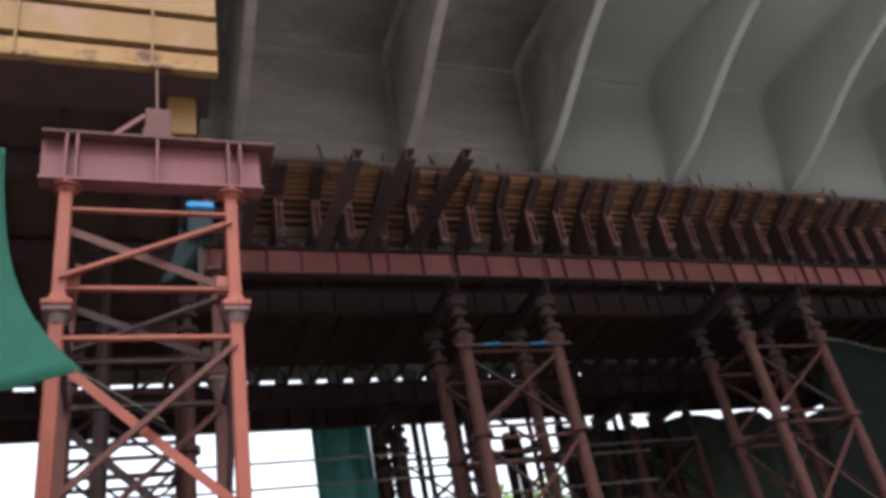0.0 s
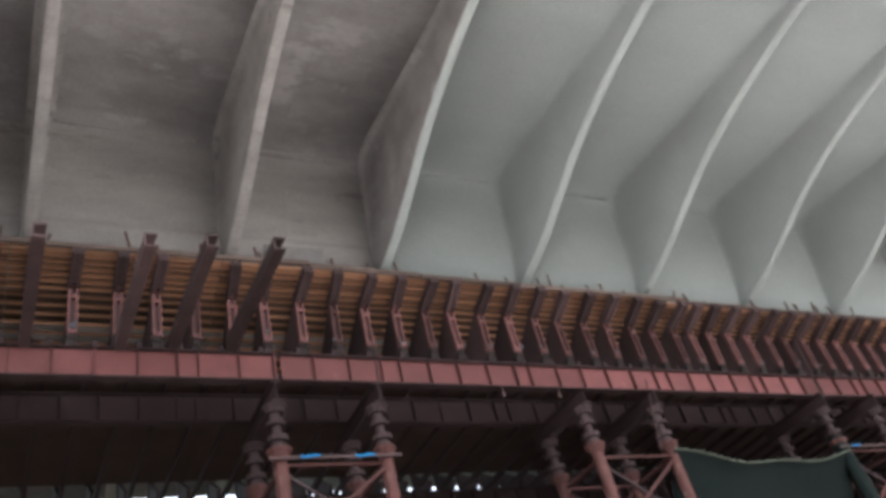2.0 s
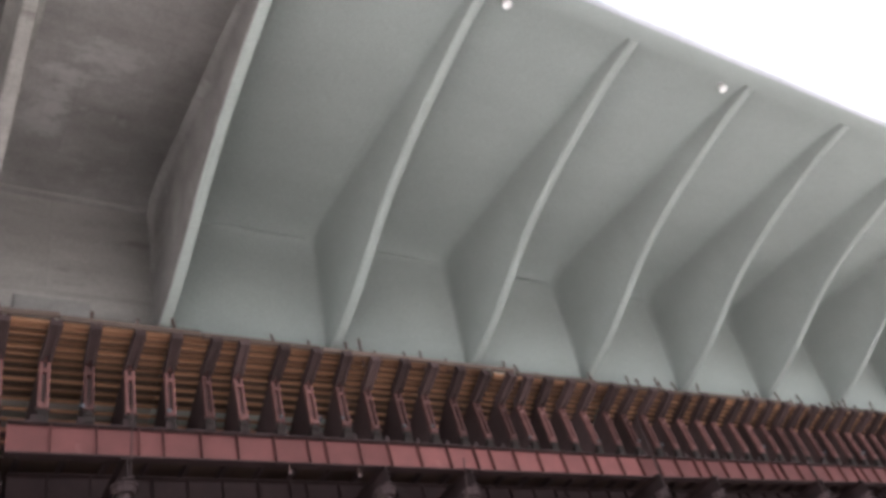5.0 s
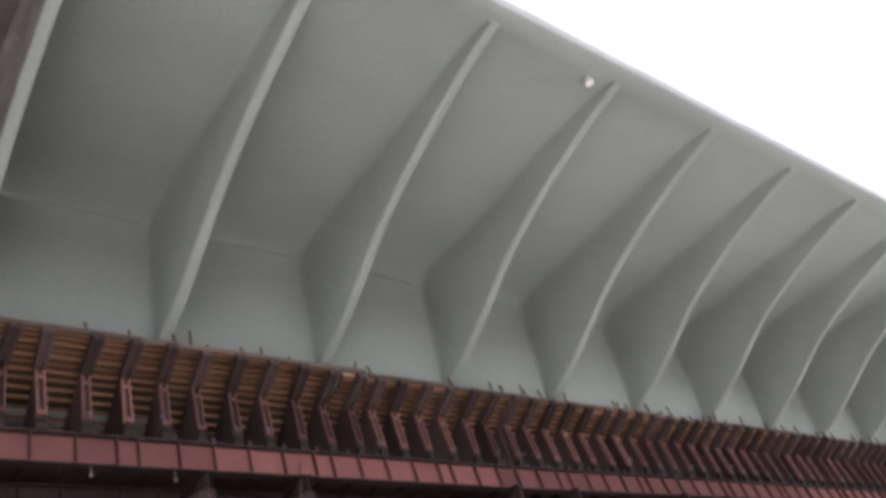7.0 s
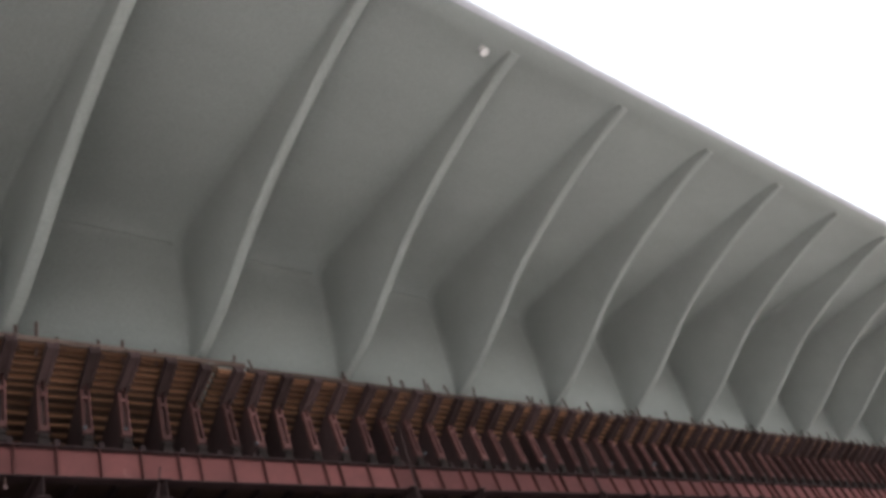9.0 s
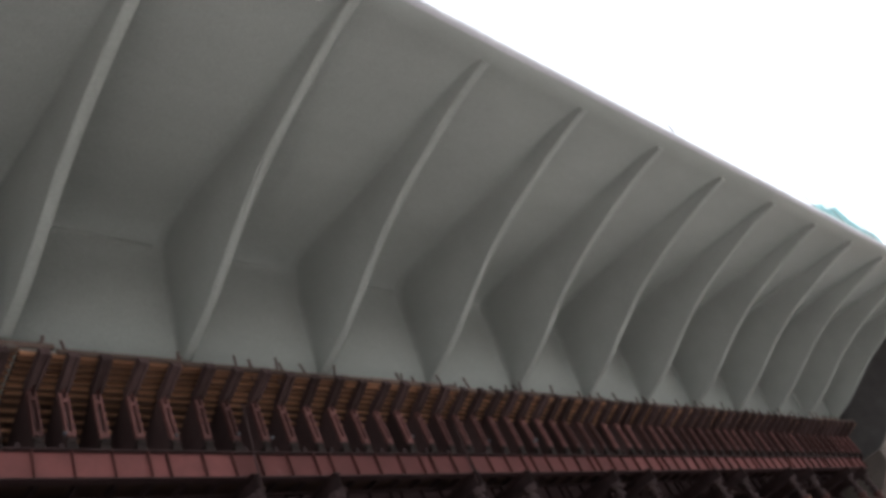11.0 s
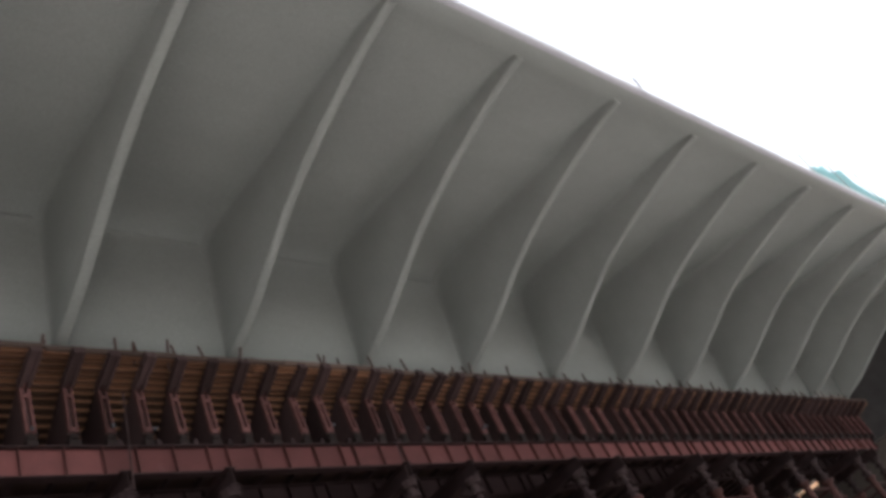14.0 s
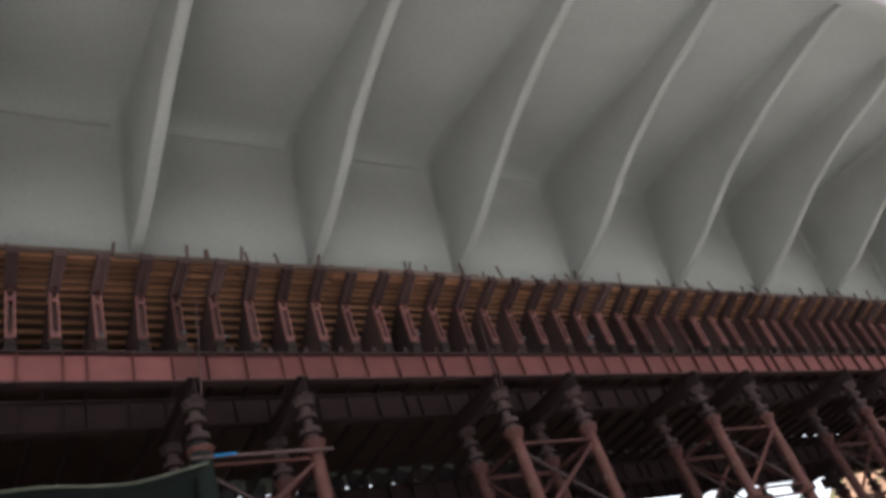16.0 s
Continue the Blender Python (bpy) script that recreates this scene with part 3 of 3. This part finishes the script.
    for z in (0.06, 2.2, 4.35, 6.5):
        add_tube(leg, (0, 0, z - 0.05), (0, 0, z + 0.05), 0.2, 10)
    add_tube(leg, (0, 0, TOWER_TOP - 0.16), (0, 0, TOWER_TOP - 0.02), 0.135, 10, 0.21)
    add_tube(leg, (0, 0, TOWER_TOP - 0.02), (0, 0, TOWER_TOP + 0.03), 0.22, 10)
    leg_me = mesh_of("leg", leg, TOWER_RED)
    jack = bmesh.new()
    for z0, z1, r0, r1 in ((8.42, 8.56, 0.16, 0.12), (8.56, 8.66, 0.19, 0.19), (8.66, 8.86, 0.085, 0.085), (8.86, 8.94, 0.17, 0.17), (8.94, 9.1, 0.1, 0.1), (9.1, 9.2, 0.17, 0.2), (9.2, 9.25, 0.22, 0.22)):
        add_tube(jack, (0, 0, z0), (0, 0, z1), r0, 10, r1)
    jack_me = mesh_of("screw_jack", jack, SHADED_RED)
    for sx in (-1, 1):
        for sy in (-1, 1):
            o = new("leg", leg_me)
            o.parent, o.location = g, (sx * hw, sy * hd, 0)
            j = new("screw_jack", jack_me)
            j.parent = o
        bm = bmesh.new()
        add_ibeam(bm, -hd - 0.25, hd + 0.45, 9.25, GZ0, 0.2)
        o = part("head_beam", bm, SHADED_RED, g, "dark steel beam across two legs")
        o.matrix_basis = pose(sx * hw, 0, 0, 0, 0, 90)
    for z0, z1 in ((6.5, 8.1), (4.35, 6.4), (2.2, 4.25), (0.1, 2.1)):
        for sy in (-1, 1):
            part("strut", one(add_angle, (-hw, sy * hd, z1), (hw, sy * hd, z1), 0.07), TOWER_RED, g)
            part("strut", one(add_angle, (-hw, sy * hd, z0 + 0.12), (hw, sy * hd, z0 + 0.12), 0.07), TOWER_RED, g)
            part("brace", one(add_angle, (-hw, sy * (hd + 0.05), z0 + 0.15), (hw, sy * (hd + 0.05), z1 - 0.05), 0.06), TOWER_RED, g)
            part("brace", one(add_angle, (hw, sy * (hd - 0.05), z0 + 0.15), (-hw, sy * (hd - 0.05), z1 - 0.05), 0.05), SHADED_RED, g)
        for sx in (-1, 1):
            part("strut", one(add_angle, (sx * hw, -hd, z1), (sx * hw, hd, z1), 0.07), TOWER_RED, g)
            part("brace", one(add_angle, (sx * hw, -hd, z0 + 0.15), (sx * hw, hd, z1 - 0.05), 0.06), TOWER_RED, g)
    return g


TOWERS = [(4.33, 6.26), (10.9, 12.8), (18.1, 20.05), (24.33, 26.12), (30.11, 31.89), (36.2, 38.0), (42.2, 44.0), (48.2, 50.0), (-2.6, -0.67)]
tower = tower_thing(1.92, 1.43)
tower.matrix_basis = pose((TOWERS[0][0] + TOWERS[0][1]) / 2, 14.3, 0)
for a, b in TOWERS[1:]:
    copy_thing(tower, pose((a + b) / 2, 14.3, 0))
for a, b in TOWERS:
    c = copy_thing(tower, pose((a + b) / 2 + 0.4, 20.15, 0))
    tagged(c, group="support towers in the far row")


# ---------------------------------------------------------------- near tower with its cap beam
def near_tower():
    g = base("support_tower", "orange red oxide painted steel tower with bolted leg joints, back darkened for shade", "tower", at=pose(-1.465, 6.8, 0))
    hw, hd = 0.638, 0.63
    leg = bmesh.new()
    for z0, z1 in ((0, 4.84), (4.94, 6.0)):
        add_box(leg, -0.051, 0.051, -0.051, 0.051, z0, z1, 0.01)
    for z0, z1, r0, r1 in ((4.94, 5.02, 0.1, 0.066), (5.95, 5.99, 0.07, 0.09), (5.99, 6.02, 0.12, 0.12), (2.4, 2.5, 0.13, 0.13)):
        add_tube(leg, (0, 0, z0), (0, 0, z1), r0, 8, r1)
    add_box(leg, -0.11, 0.11, -0.11, 0.11, 4.885, 4.94, 0.012)
    leg_me = mesh_of("leg", leg, NEAR_ORANGE)
    joint = bmesh.new()
    add_box(joint, -0.1, 0.1, -0.1, 0.1, 4.845, 4.885, 0.008)
    add_tube(joint, (0, 0, 4.76), (0, 0, 4.845), 0.066, 8, 0.09)
    joint_plate = mesh_of("joint_plate", joint, BRACKET_STEEL)
    # back legs: same leg in a darker red that paints in shade
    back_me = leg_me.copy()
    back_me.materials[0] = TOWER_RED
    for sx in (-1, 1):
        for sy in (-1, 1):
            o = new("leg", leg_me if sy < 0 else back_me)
            o.parent, o.location = g, (sx * hw, sy * hd, 0)
            j = new("joint_plate", joint_plate)
            j.parent = o
    # front struts orange, back ones in the darker shade colour
    for sy, mat in ((-1, NEAR_ORANGE), (1, SHADED_RED)):
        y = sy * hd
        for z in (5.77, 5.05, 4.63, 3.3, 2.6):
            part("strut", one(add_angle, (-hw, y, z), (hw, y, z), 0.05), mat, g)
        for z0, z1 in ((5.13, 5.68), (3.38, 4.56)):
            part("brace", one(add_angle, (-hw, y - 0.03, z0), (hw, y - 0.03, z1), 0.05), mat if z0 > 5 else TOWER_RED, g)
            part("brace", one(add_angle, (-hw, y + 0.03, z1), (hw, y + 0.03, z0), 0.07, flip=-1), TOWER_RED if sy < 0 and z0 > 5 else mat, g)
        for sx in (-1, 1):
            part("gusset_plate", one(add_box, min(sx * hw, sx * (hw - 0.14)), max(sx * hw, sx * (hw - 0.14)), y - 0.012, y + 0.012, 5.03, 5.2), mat, g)
    # side struts and braces also take the shade colour
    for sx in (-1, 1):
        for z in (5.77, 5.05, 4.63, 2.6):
            part("strut", one(add_angle, (sx * hw, -hd, z), (sx * hw, hd, z), 0.05), SHADED_RED, g)
        part("brace", one(add_angle, (sx * hw, -hd, 5.13), (sx * hw, hd, 5.68), 0.05), SHADED_RED, g)
        part("brace", one(add_angle, (sx * hw, hd, 2.7), (sx * hw, -hd, 4.56), 0.05), SHADED_RED, g)
    return g


near_tower()


def cap_beam(y, mat, lab):
    g = base("cap_beam", lab, "beam", at=pose(0, y, 0))
    x0, x1, z0, z1 = -2.31, -0.56, 6.02, 6.52
    part("web", one(add_box, x0, x1, -0.01, 0.01, z0 + 0.02, z1 - 0.02), mat, g)
    part("bottom_flange", one(add_box, x0, x1, -0.12, 0.04, z0, z0 + 0.025), mat, g)
    part("top_flange", one(add_box, x0, x1 + 0.13, -0.12, 0.12, z1 - 0.025, z1), TOWER_RED, g, "rusty upper flange")
    for x in (-2.12, -2.04, -1.42, -0.84, -0.74):
        part("stiffener", one(add_box, x - 0.01, x + 0.01, -0.115, 0.115, z0 + 0.025, z1 - 0.025), mat, g)
    return g


cap_beam(6.17, CAP_PINK, "faded pink painted steel cap beam on the tower")

ped = base("beam_pedestal", "small rusty steel pedestal with raking struts on the cap beam", "support", at=pose(-1.42, 6.3, 6.52))
part("block", one(add_box, -0.12, 0.12, -0.12, 0.3, 0.0, 0.2, 0.01), TOWER_RED, ped)
part("upper_block", one(add_box, -0.1, 0.12, -0.08, 0.2, 0.2, 0.46, 0.01), TOWER_RED, ped)
part("raking_strut", one(add_bar, (-0.52, 0, 0.01), (-0.1, 0, 0.42), 0.045, 0.04), CAP_PINK, ped)
part("raking_strut", one(add_bar, (0.36, 0, 0.01), (0.08, 0, 0.22), 0.05, 0.04), TOWER_RED, ped)
part("hanger_rod", one(add_tube, (0.02, 0.28, 0.18), (0.02, 0.74, 1.74), 0.012, 8), REBAR, ped)

# yellow steel shutter over the near tower
sh = base("yellow_shutter", "worn yellow steel shutter with rust stains and horizontal ribs", "shutter", at=pose(0, 7.0, 8.25))
for i, (z0, z1) in enumerate(((0.0, 0.24), (0.33, 0.76), (0.85, 1.28), (1.37, 1.80), (1.89, 2.3))):
    part("skin_panel", one(add_box, -7, -0.78, 0.0, 0.1, z0, z1, 0.008), YELLOW if i else YELLOW_RUST, sh)
    part("ledge", one(add_box, -7, -0.78, 0.07, 0.2, z1, z1 + 0.09), BRACKET_STEEL, sh, "dark recessed rib")
part("bottom_plate", one(add_box, -7, -0.82, 0.1, 0.75, 0.0, 0.03), BRACKET_STEEL, sh, "rusty brown underside")
part("back_plate", one(add_box, -7, -0.82, 0.7, 0.75, 0.03, 2.3), BRACKET_STEEL, sh)
for x in (-1.45, -2.75, -4.2):
    part("vertical_stiffener", one(add_box, x - 0.012, x + 0.012, -0.03, 0.0, 0.0, 1.9), YELLOW, sh)

part("side_plate", one(add_box, -1.28, -0.98, 0.42, 0.48, -0.52, 0.0, 0.008), YELLOW, sh, "plain yellow steel plate")
for x in (-6.2, -4.6):
    part("stool_leg", one(add_tube, (x, 0.4, -8.25), (x, 0.4, 0.0), 0.08, 8), TOWER_RED, sh, "rusty steel leg")

plat = base("head_platform", "dark plywood platform on joists behind the yellow shutter", "platform", at=pose(0, 0, 8.25))
part("plywood_deck", one(add_box, -9, -0.88, 7.78, 13.2, 0.16, 0.2), PLY, plat)
for k in range(12):
    x = -8.8 + 0.71 * k
    part("joist", one(add_box, x - 0.05, x + 0.05, 7.78, 13.2, 0.0, 0.16), SHADED_RED, plat)
for y in (8.6, 10.4, 12.6):
    part("bearer", one(add_box, -9, -0.9, y - 0.07, y + 0.07, -0.26, 0.0), SHADED_RED, plat)
for x, y in ((-8.6, 8.6), (-5.2, 8.6), (-8.6, 12.6), (-5.2, 12.6), (-1.9, 12.6), (-1.9, 10.4)):
    part("post", one(add_tube, (x, y, -8.25), (x, y, -0.26), 0.07, 8), SHADED_RED, plat)

crate = base("junction_box", "dark blue metal box on a post inside the tower", "box", at=pose(-0.98, 7.3, 6.27))
part("lid", one(add_box, -0.13, 0.13, -0.13, 0.0, 0.32, 0.41, 0.02), BLUE_SHEET, crate, "bright blue cover")
part("body", one(add_box, -0.12, 0.12, -0.1, 0.0, 0.05, 0.32, 0.01), BLUE_DARK, crate)
part("mounting_post", one(add_box, -0.025, 0.025, 0.0, 0.14, -0.5, 0.3), SHADED_STEEL, crate)

# ---------------------------------------------------------------- nets, sheets and ropes


def sheet(name, f, nu, nv, mat, label, category, thick=0.004):
    bm = bmesh.new()
    g = [[bm.verts.new(f(i / nu, j / nv)) for j in range(nv + 1)] for i in range(nu + 1)]
    for i in range(nu):
        for j in range(nv):
            bm.faces.new((g[i][j], g[i + 1][j], g[i + 1][j + 1], g[i][j + 1]))
    ob = part(name, bm, mat, smooth=True)
    so = ob.modifiers.new("thickness", "SOLIDIFY")
    so.thickness = thick
    return tagged(ob, label, category)


def near_net(u, v):
    # u along the free edge from the upper left to the tied corner, v into the cloth
    e = Vector((-2.42 + 0.04 * u + 0.20 * u ** 2 + 0.32 * u ** 5, 5.2, 5.6 - 1.5 * u - 0.15 * u ** 4))
    far = Vector((-5.5, 5.6, 6.4 - 2.75 * u))
    p = e.lerp(far, v)
    p.z -= 0.25 * math.sin(math.pi * v) * u
    p.y += 0.1 * math.sin(5 * v + 3 * u)
    return p


sheet("safety_net", near_net, 24, 24, NET_GREEN, "green safety net pulled towards the tower by a rope", "net")
tagged(part("rope", one(add_tube, (-1.9, 5.2, 3.95), (-1.36, 6.13, 3.98), 0.006, 6), ROPE), "pale rope tying the net to a tower brace", "rope")


def far_net(u, v):
    x = 12.75 + u * 5.4
    sag = 0.28 * math.sin(math.pi * u) * (1 - v)
    return Vector((x, 13.42 + 1.9 * v + 0.12 * math.sin(9 * u + 4 * v) * v, 8.2 - 0.18 * u - sag - 4.4 * v ** 1.3 + 0.05 * math.sin(14 * u)))


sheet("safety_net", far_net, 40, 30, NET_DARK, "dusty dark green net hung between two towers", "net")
bm = bmesh.new()
last = None
for i in range(21):
    p = Vector(far_net(i / 20, 0)) + Vector((0, -0.02, 0.02))
    if last:
        add_tube(bm, last, p, 0.018, 6)
    last = p
tagged(part("net_rope", bm, ROPE), "pale sagging rope along the top of the net", "rope")


def leg_net(u, v):
    a = u * 5.5
    return Vector((18.1 + 0.17 * math.cos(a) + 0.25 * v * u, 13.58 + 0.17 * math.sin(a) - 0.1 * v, 8.5 - 4.5 * v))


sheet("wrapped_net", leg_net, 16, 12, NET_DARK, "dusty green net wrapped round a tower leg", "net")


def back_net(u, v):
    return Vector((3.3 + 1.7 * u + 0.1 * math.sin(3 * v), 23.0 + 0.25 * math.sin(9 * u), 11.0 * (1 - v)))


sheet("hanging_net", back_net, 20, 10, TEAL_SHEET, "turquoise green net hanging behind the far towers", "net")


# dark backdrop, added to close the bright sky gap behind the towers
def wide_net(u, v):
    top = 10.5 + 0.12 * math.sin(9 * u) * math.sin(31 * u) + 0.1 * math.sin(57 * u)
    return Vector((11.5 + 20 * u, 24.0 + 0.25 * math.sin(60 * u) + 0.3 * math.sin(13 * u), top * (1 - v)))


sheet("hanging_net", wide_net, 120, 8, NET_BACK, "dark net in folds, added as a backdrop behind the towers", "net")


def blue_cloth(u, v):
    return Vector((-1.16 + 0.27 * u - 0.2 * v * v, 7.28 + 0.1 * v + 0.05 * math.sin(5 * u + 3 * v) - 0.12 * max(0, 0.12 - v), 6.5 - 0.75 * max(0.0, v - 0.12) - 0.02 * math.sin(7 * u)))


sheet("blue_sheet", blue_cloth, 8, 8, BLUE_DARK, "dark blue plastic sheet hung inside the tower", "sheet")
for x0, x1 in ((4.1, 6.5), (17.9, 20.3)):
    tagged(part("cross_pipe", one(add_tube, (x0, 13.43, 8.2), (x1, 13.43, 8.22), 0.03, 8), BRACKET_STEEL), "thin dark pipe lashed across two tower legs", "pipe", "pipes across the tower legs")
for x, y in ((4.62, 13.42), (5.62, 13.42), (18.25, 13.42)):
    def strip(u, v, x=x, y=y):
        return Vector((x + 0.36 * u, y - 0.03, 8.23 - 0.035 * v - 0.012 * math.sin(6 * u)))
    sheet("blue_strip", strip, 6, 2, BLUE_SHEET, "small blue plastic strip tied under the girders", "sheet")


def deck_sheet(u, v):
    top = 16.4 + 1.35 * math.sin(math.pi * u ** 1.15) + 0.07 * math.sin(23 * u) + 0.05 * math.sin(51 * u)
    return Vector((41.0 + 9.4 * u, 6.05 + 0.06 * math.sin(20 * u) + 0.05 * math.sin(33 * u + 6 * v), 15.05 + (top - 15.05) * v))


sheet("deck_net", deck_sheet, 40, 8, DECK_TEAL, "turquoise net sheeting on poles at the deck edge", "net")
for x, top in ((41.4, 17.2), (44.6, 17.6), (48.3, 18.3)):
    tagged(part("net_pole", one(add_tube, (x, 5.96, 15.0), (x, 5.96, top), 0.025, 6), PIPE), "thin steel pole holding the net on the deck", "pole", "poles on the deck edge")
for x, dz, lean in ((30.03, 1.25, 6), (30.5, 0.8, -14), (29.7, 0.6, 18)):
    o = tagged(part("starter_bar", one(add_tube, (0, 0, 0), (0, 0, dz), 0.022, 6), REBAR), "rusty bar standing on the deck edge", "rod", "starter bars on the deck edge")
    o.matrix_basis = pose(x, 5.85, 15.1, 0, lean, 0)

# ---------------------------------------------------------------- lamps under the wing
for x in (16.83, 11.05):
    g = base("soffit_lamp", "small round white lamp fixed under the wing", "lamp", "lamps under the wing", at=pose(x, 6.2, 14.6))
    part("housing", one(add_tube, (0, 0, 0.05), (0, 0, -0.08), 0.07, 12, 0.085), LAMP_WHITE, g)
    part("rim", one(add_tube, (0, 0, -0.08), (0, 0, -0.1), 0.095, 12), LAMP_WHITE, g)

# ---------------------------------------------------------------- scaffold pipes and props under the far side
for x0, x1, z in ((-0.3, 5.2, 8.2), (-0.3, 5.2, 7.6), (4.6, 11.6, 7.9), (4.6, 11.6, 7.1), (6.5, 13.2, 8.15)):
    tagged(part("scaffold_pipe", one(add_tube, (x0, 19.3, z), (x1, 19.3, z + 0.05), 0.03, 8), PIPE), "grey steel scaffold pipe lashed across the towers", "pipe", "scaffold pipes under the platform")
for i in range(34):
    x = 5.2 + i * 0.3 + rng.uniform(-0.2, 0.2)
    y = 23.3 + rng.uniform(-0.04, 0.04)
    o = tagged(part("prop", one(add_tube, (x, y, 0), (x + rng.uniform(-0.3, 0.3), y, 10.5 + rng.uniform(-0.8, 0.8)), rng.uniform(0.05, 0.14), 8), SHADED_RED), "dark steel prop under the far wing", "prop", "props under the far wing")

for i in range(12):
    x, z = 5.5 + rng.uniform(0, 8), rng.uniform(5.5, 10)
    tagged(part("timber_plank", one(add_bar, (x, 23.2, z), (x + rng.uniform(1.6, 3.2), 23.2, z + rng.uniform(-0.9, 0.9)), 0.05, rng.uniform(0.12, 0.25)), BOARD), "weathered plank tied across the props", "plank", "planks tied to the props")

# straps hanging from the brackets over the girder
for x0, z0, x1, z1 in ((6.42, 11.1, 6.32, 9.3), (12.8, 9.9, 12.42, 8.2), (18.4, 11.3, 18.22, 9.3), (24.4, 11.0, 24.2, 9.3)):
    tagged(part("hanging_strap", one(add_bar, (x0, 13.43, z0), (x1, 13.43, z1), 0.035, 0.015, (1, 0, 0)), BRACKET_STEEL), "dark steel strap hanging over the girder", "strap", "straps over the girder")


# ---------------------------------------------------------------- trees beyond the bridge
def tree_thing(seed, height):
    r = random.Random(seed)
    g = base("tree", "leafy green tree beyond the bridge", "tree", "trees beyond the bridge")
    bm = bmesh.new()
    add_tube(bm, (0, 0, -1.0), (0, 0, height * 0.6), 0.28, 8, 0.1)
    tips = []
    for i in range(9):
        a = r.uniform(0, 6.28)
        z = height * r.uniform(0.3, 0.6)
        q = Vector((math.cos(a) * height * 0.28, math.sin(a) * height * 0.28, z + height * r.uniform(0.15, 0.35)))
        add_tube(bm, (0, 0, z), q, 0.1, 6, 0.03)
        tips.append(q)
    part("trunk", bm, BARK, g)
    tips.append(Vector((0, 0, height * 0.9)))
    vs, fs = [], []
    for q in tips:
        for i in range(260):
            d = Vector((r.gauss(0, 1), r.gauss(0, 1), r.gauss(0, 0.75)))
            c = q + d * height * 0.085
            u = Vector((r.gauss(0, 1), r.gauss(0, 1), r.gauss(0, 1))).normalized()
            w = u.orthogonal().normalized()
            s = r.uniform(0.12, 0.26)
            k = len(vs)
            vs += [c - u * s, c + w * s * 0.5, c + u * s, c - w * s * 0.5]
            fs.append((k, k + 1, k + 2, k + 3))
    me = bpy.data.meshes.new("crown")
    me.from_pydata(vs, [], fs)
    me.materials.append(LEAF)
    o = new("crown", me)
    o.parent = g
    return g


protos = [tree_thing(s, h) for s, h in ((1, 8.0), (2, 10.0), (3, 7.0))]
spots = []
for i in range(46):
    x, y = (rng.uniform(10, 70), rng.uniform(70, 100)) if i < 30 else (rng.uniform(95, 130), rng.uniform(0, 45))
    spots.append((x, y))
for i, (x, y) in enumerate(spots):
    m = pose(x, y, ground_height(x, y), 0, 0, rng.uniform(0, 360))
    if i < 3:
        protos[i].matrix_basis = m
    else:
        copy_thing(protos[i % 3], m)


# taller trees close behind the bridge
for x, y, size in ((18.2, 40.0, 1.35), (20.6, 43.0, 1.4)):
    copy_thing(protos[1], pose(x, y, ground_height(x, y), 0, 0, 40 * x) @ Matrix.Scale(size, 4))


# ---------------------------------------------------------------- small things on the falsework
def hanging_clip(x, z, mat, label):
    g = base("hanging_clip", label, "clip", "clips hanging under the girder", at=pose(x, 13.52, z))
    part("hook", one(add_tube, (0, 0, 0.12), (0, 0, -0.05), 0.012, 6), REBAR, g)
    part("tag", one(add_box, -0.03, 0.03, -0.012, 0.012, -0.12, -0.05, 0.004), mat, g)


for x in (9.06, 10.42):
    hanging_clip(x, GZ0 - 0.1 + lift(x), BRACKET_STEEL, "small grey metal tag hanging under the girder")
for x, s in ((1.9, 0.09), (2.9, 0.11), (3.05, 0.06)):
    o = tagged(part("tie_box", one(add_box, -s, s, -0.05, 0.12, -s, s, 0.01), BOARD), "small dark timber box stuck on the old web", "box", "small boxes on the old web")
    o.matrix_basis = pose(x, 13.62, 12.48)
# lumps of spilt mortar on the form's edge below each rib
lump_bm = bmesh.new()
bmesh.ops.create_icosphere(lump_bm, subdivisions=2, radius=1.0)
for v in lump_bm.verts:
    v.co *= 1 + 0.35 * noise.noise(v.co * 2.1)
    v.co = Vector((v.co.x * 0.17, v.co.y * 0.09, max(-0.03, v.co.z * 0.06)))
lump_me = mesh_of("mortar_lump", lump_bm, PIER_CONCRETE, True)
for k in range(1, 15):
    x = 3.5 * k - 0.1 + loose.uniform(-0.12, 0.12)
    o = tagged(new("mortar_lump", lump_me), "grey lump of spilt mortar on the form's edge", "mortar", "mortar lumps below the ribs")
    o.matrix_basis = pose(x, 12.99, 11.88 + form_lift(x), 0, 0, loose.uniform(-20, 20)) @ Matrix.Diagonal((loose.uniform(0.7, 1.4), 1, loose.uniform(0.8, 1.5), 1))
bm = bmesh.new()
add_box(bm, 0, 1.25, -0.02, 0.05, 0, 0.42, 0.006)
patch = tagged(part("repair_patch", bm, OLD_CONCRETE), "rough mortar patch on the old web", "patch")
patch.matrix_basis = pose(4.5, 13.6, 12.5, 12, 0, 0)

pole = base("sheet_pole", "thin steel pole with scraps of blue sheet", "pole", at=pose(-0.96, 9.0, 8.45))
part("tube", one(add_tube, (0, 0, 0), (0, 0, 2.9), 0.025, 8), PIPE, pole)
for z, w, h, mat in ((2.72, 0.42, 0.1, BLUE_SHEET), (2.48, 0.36, 0.05, PIPE), (2.26, 0.36, 0.05, PIPE)):
    bm = bmesh.new()
    add_box(bm, 0, w, -0.01, 0.01, z - h / 2, z + h / 2)
    part("scrap", bm, mat, pole)
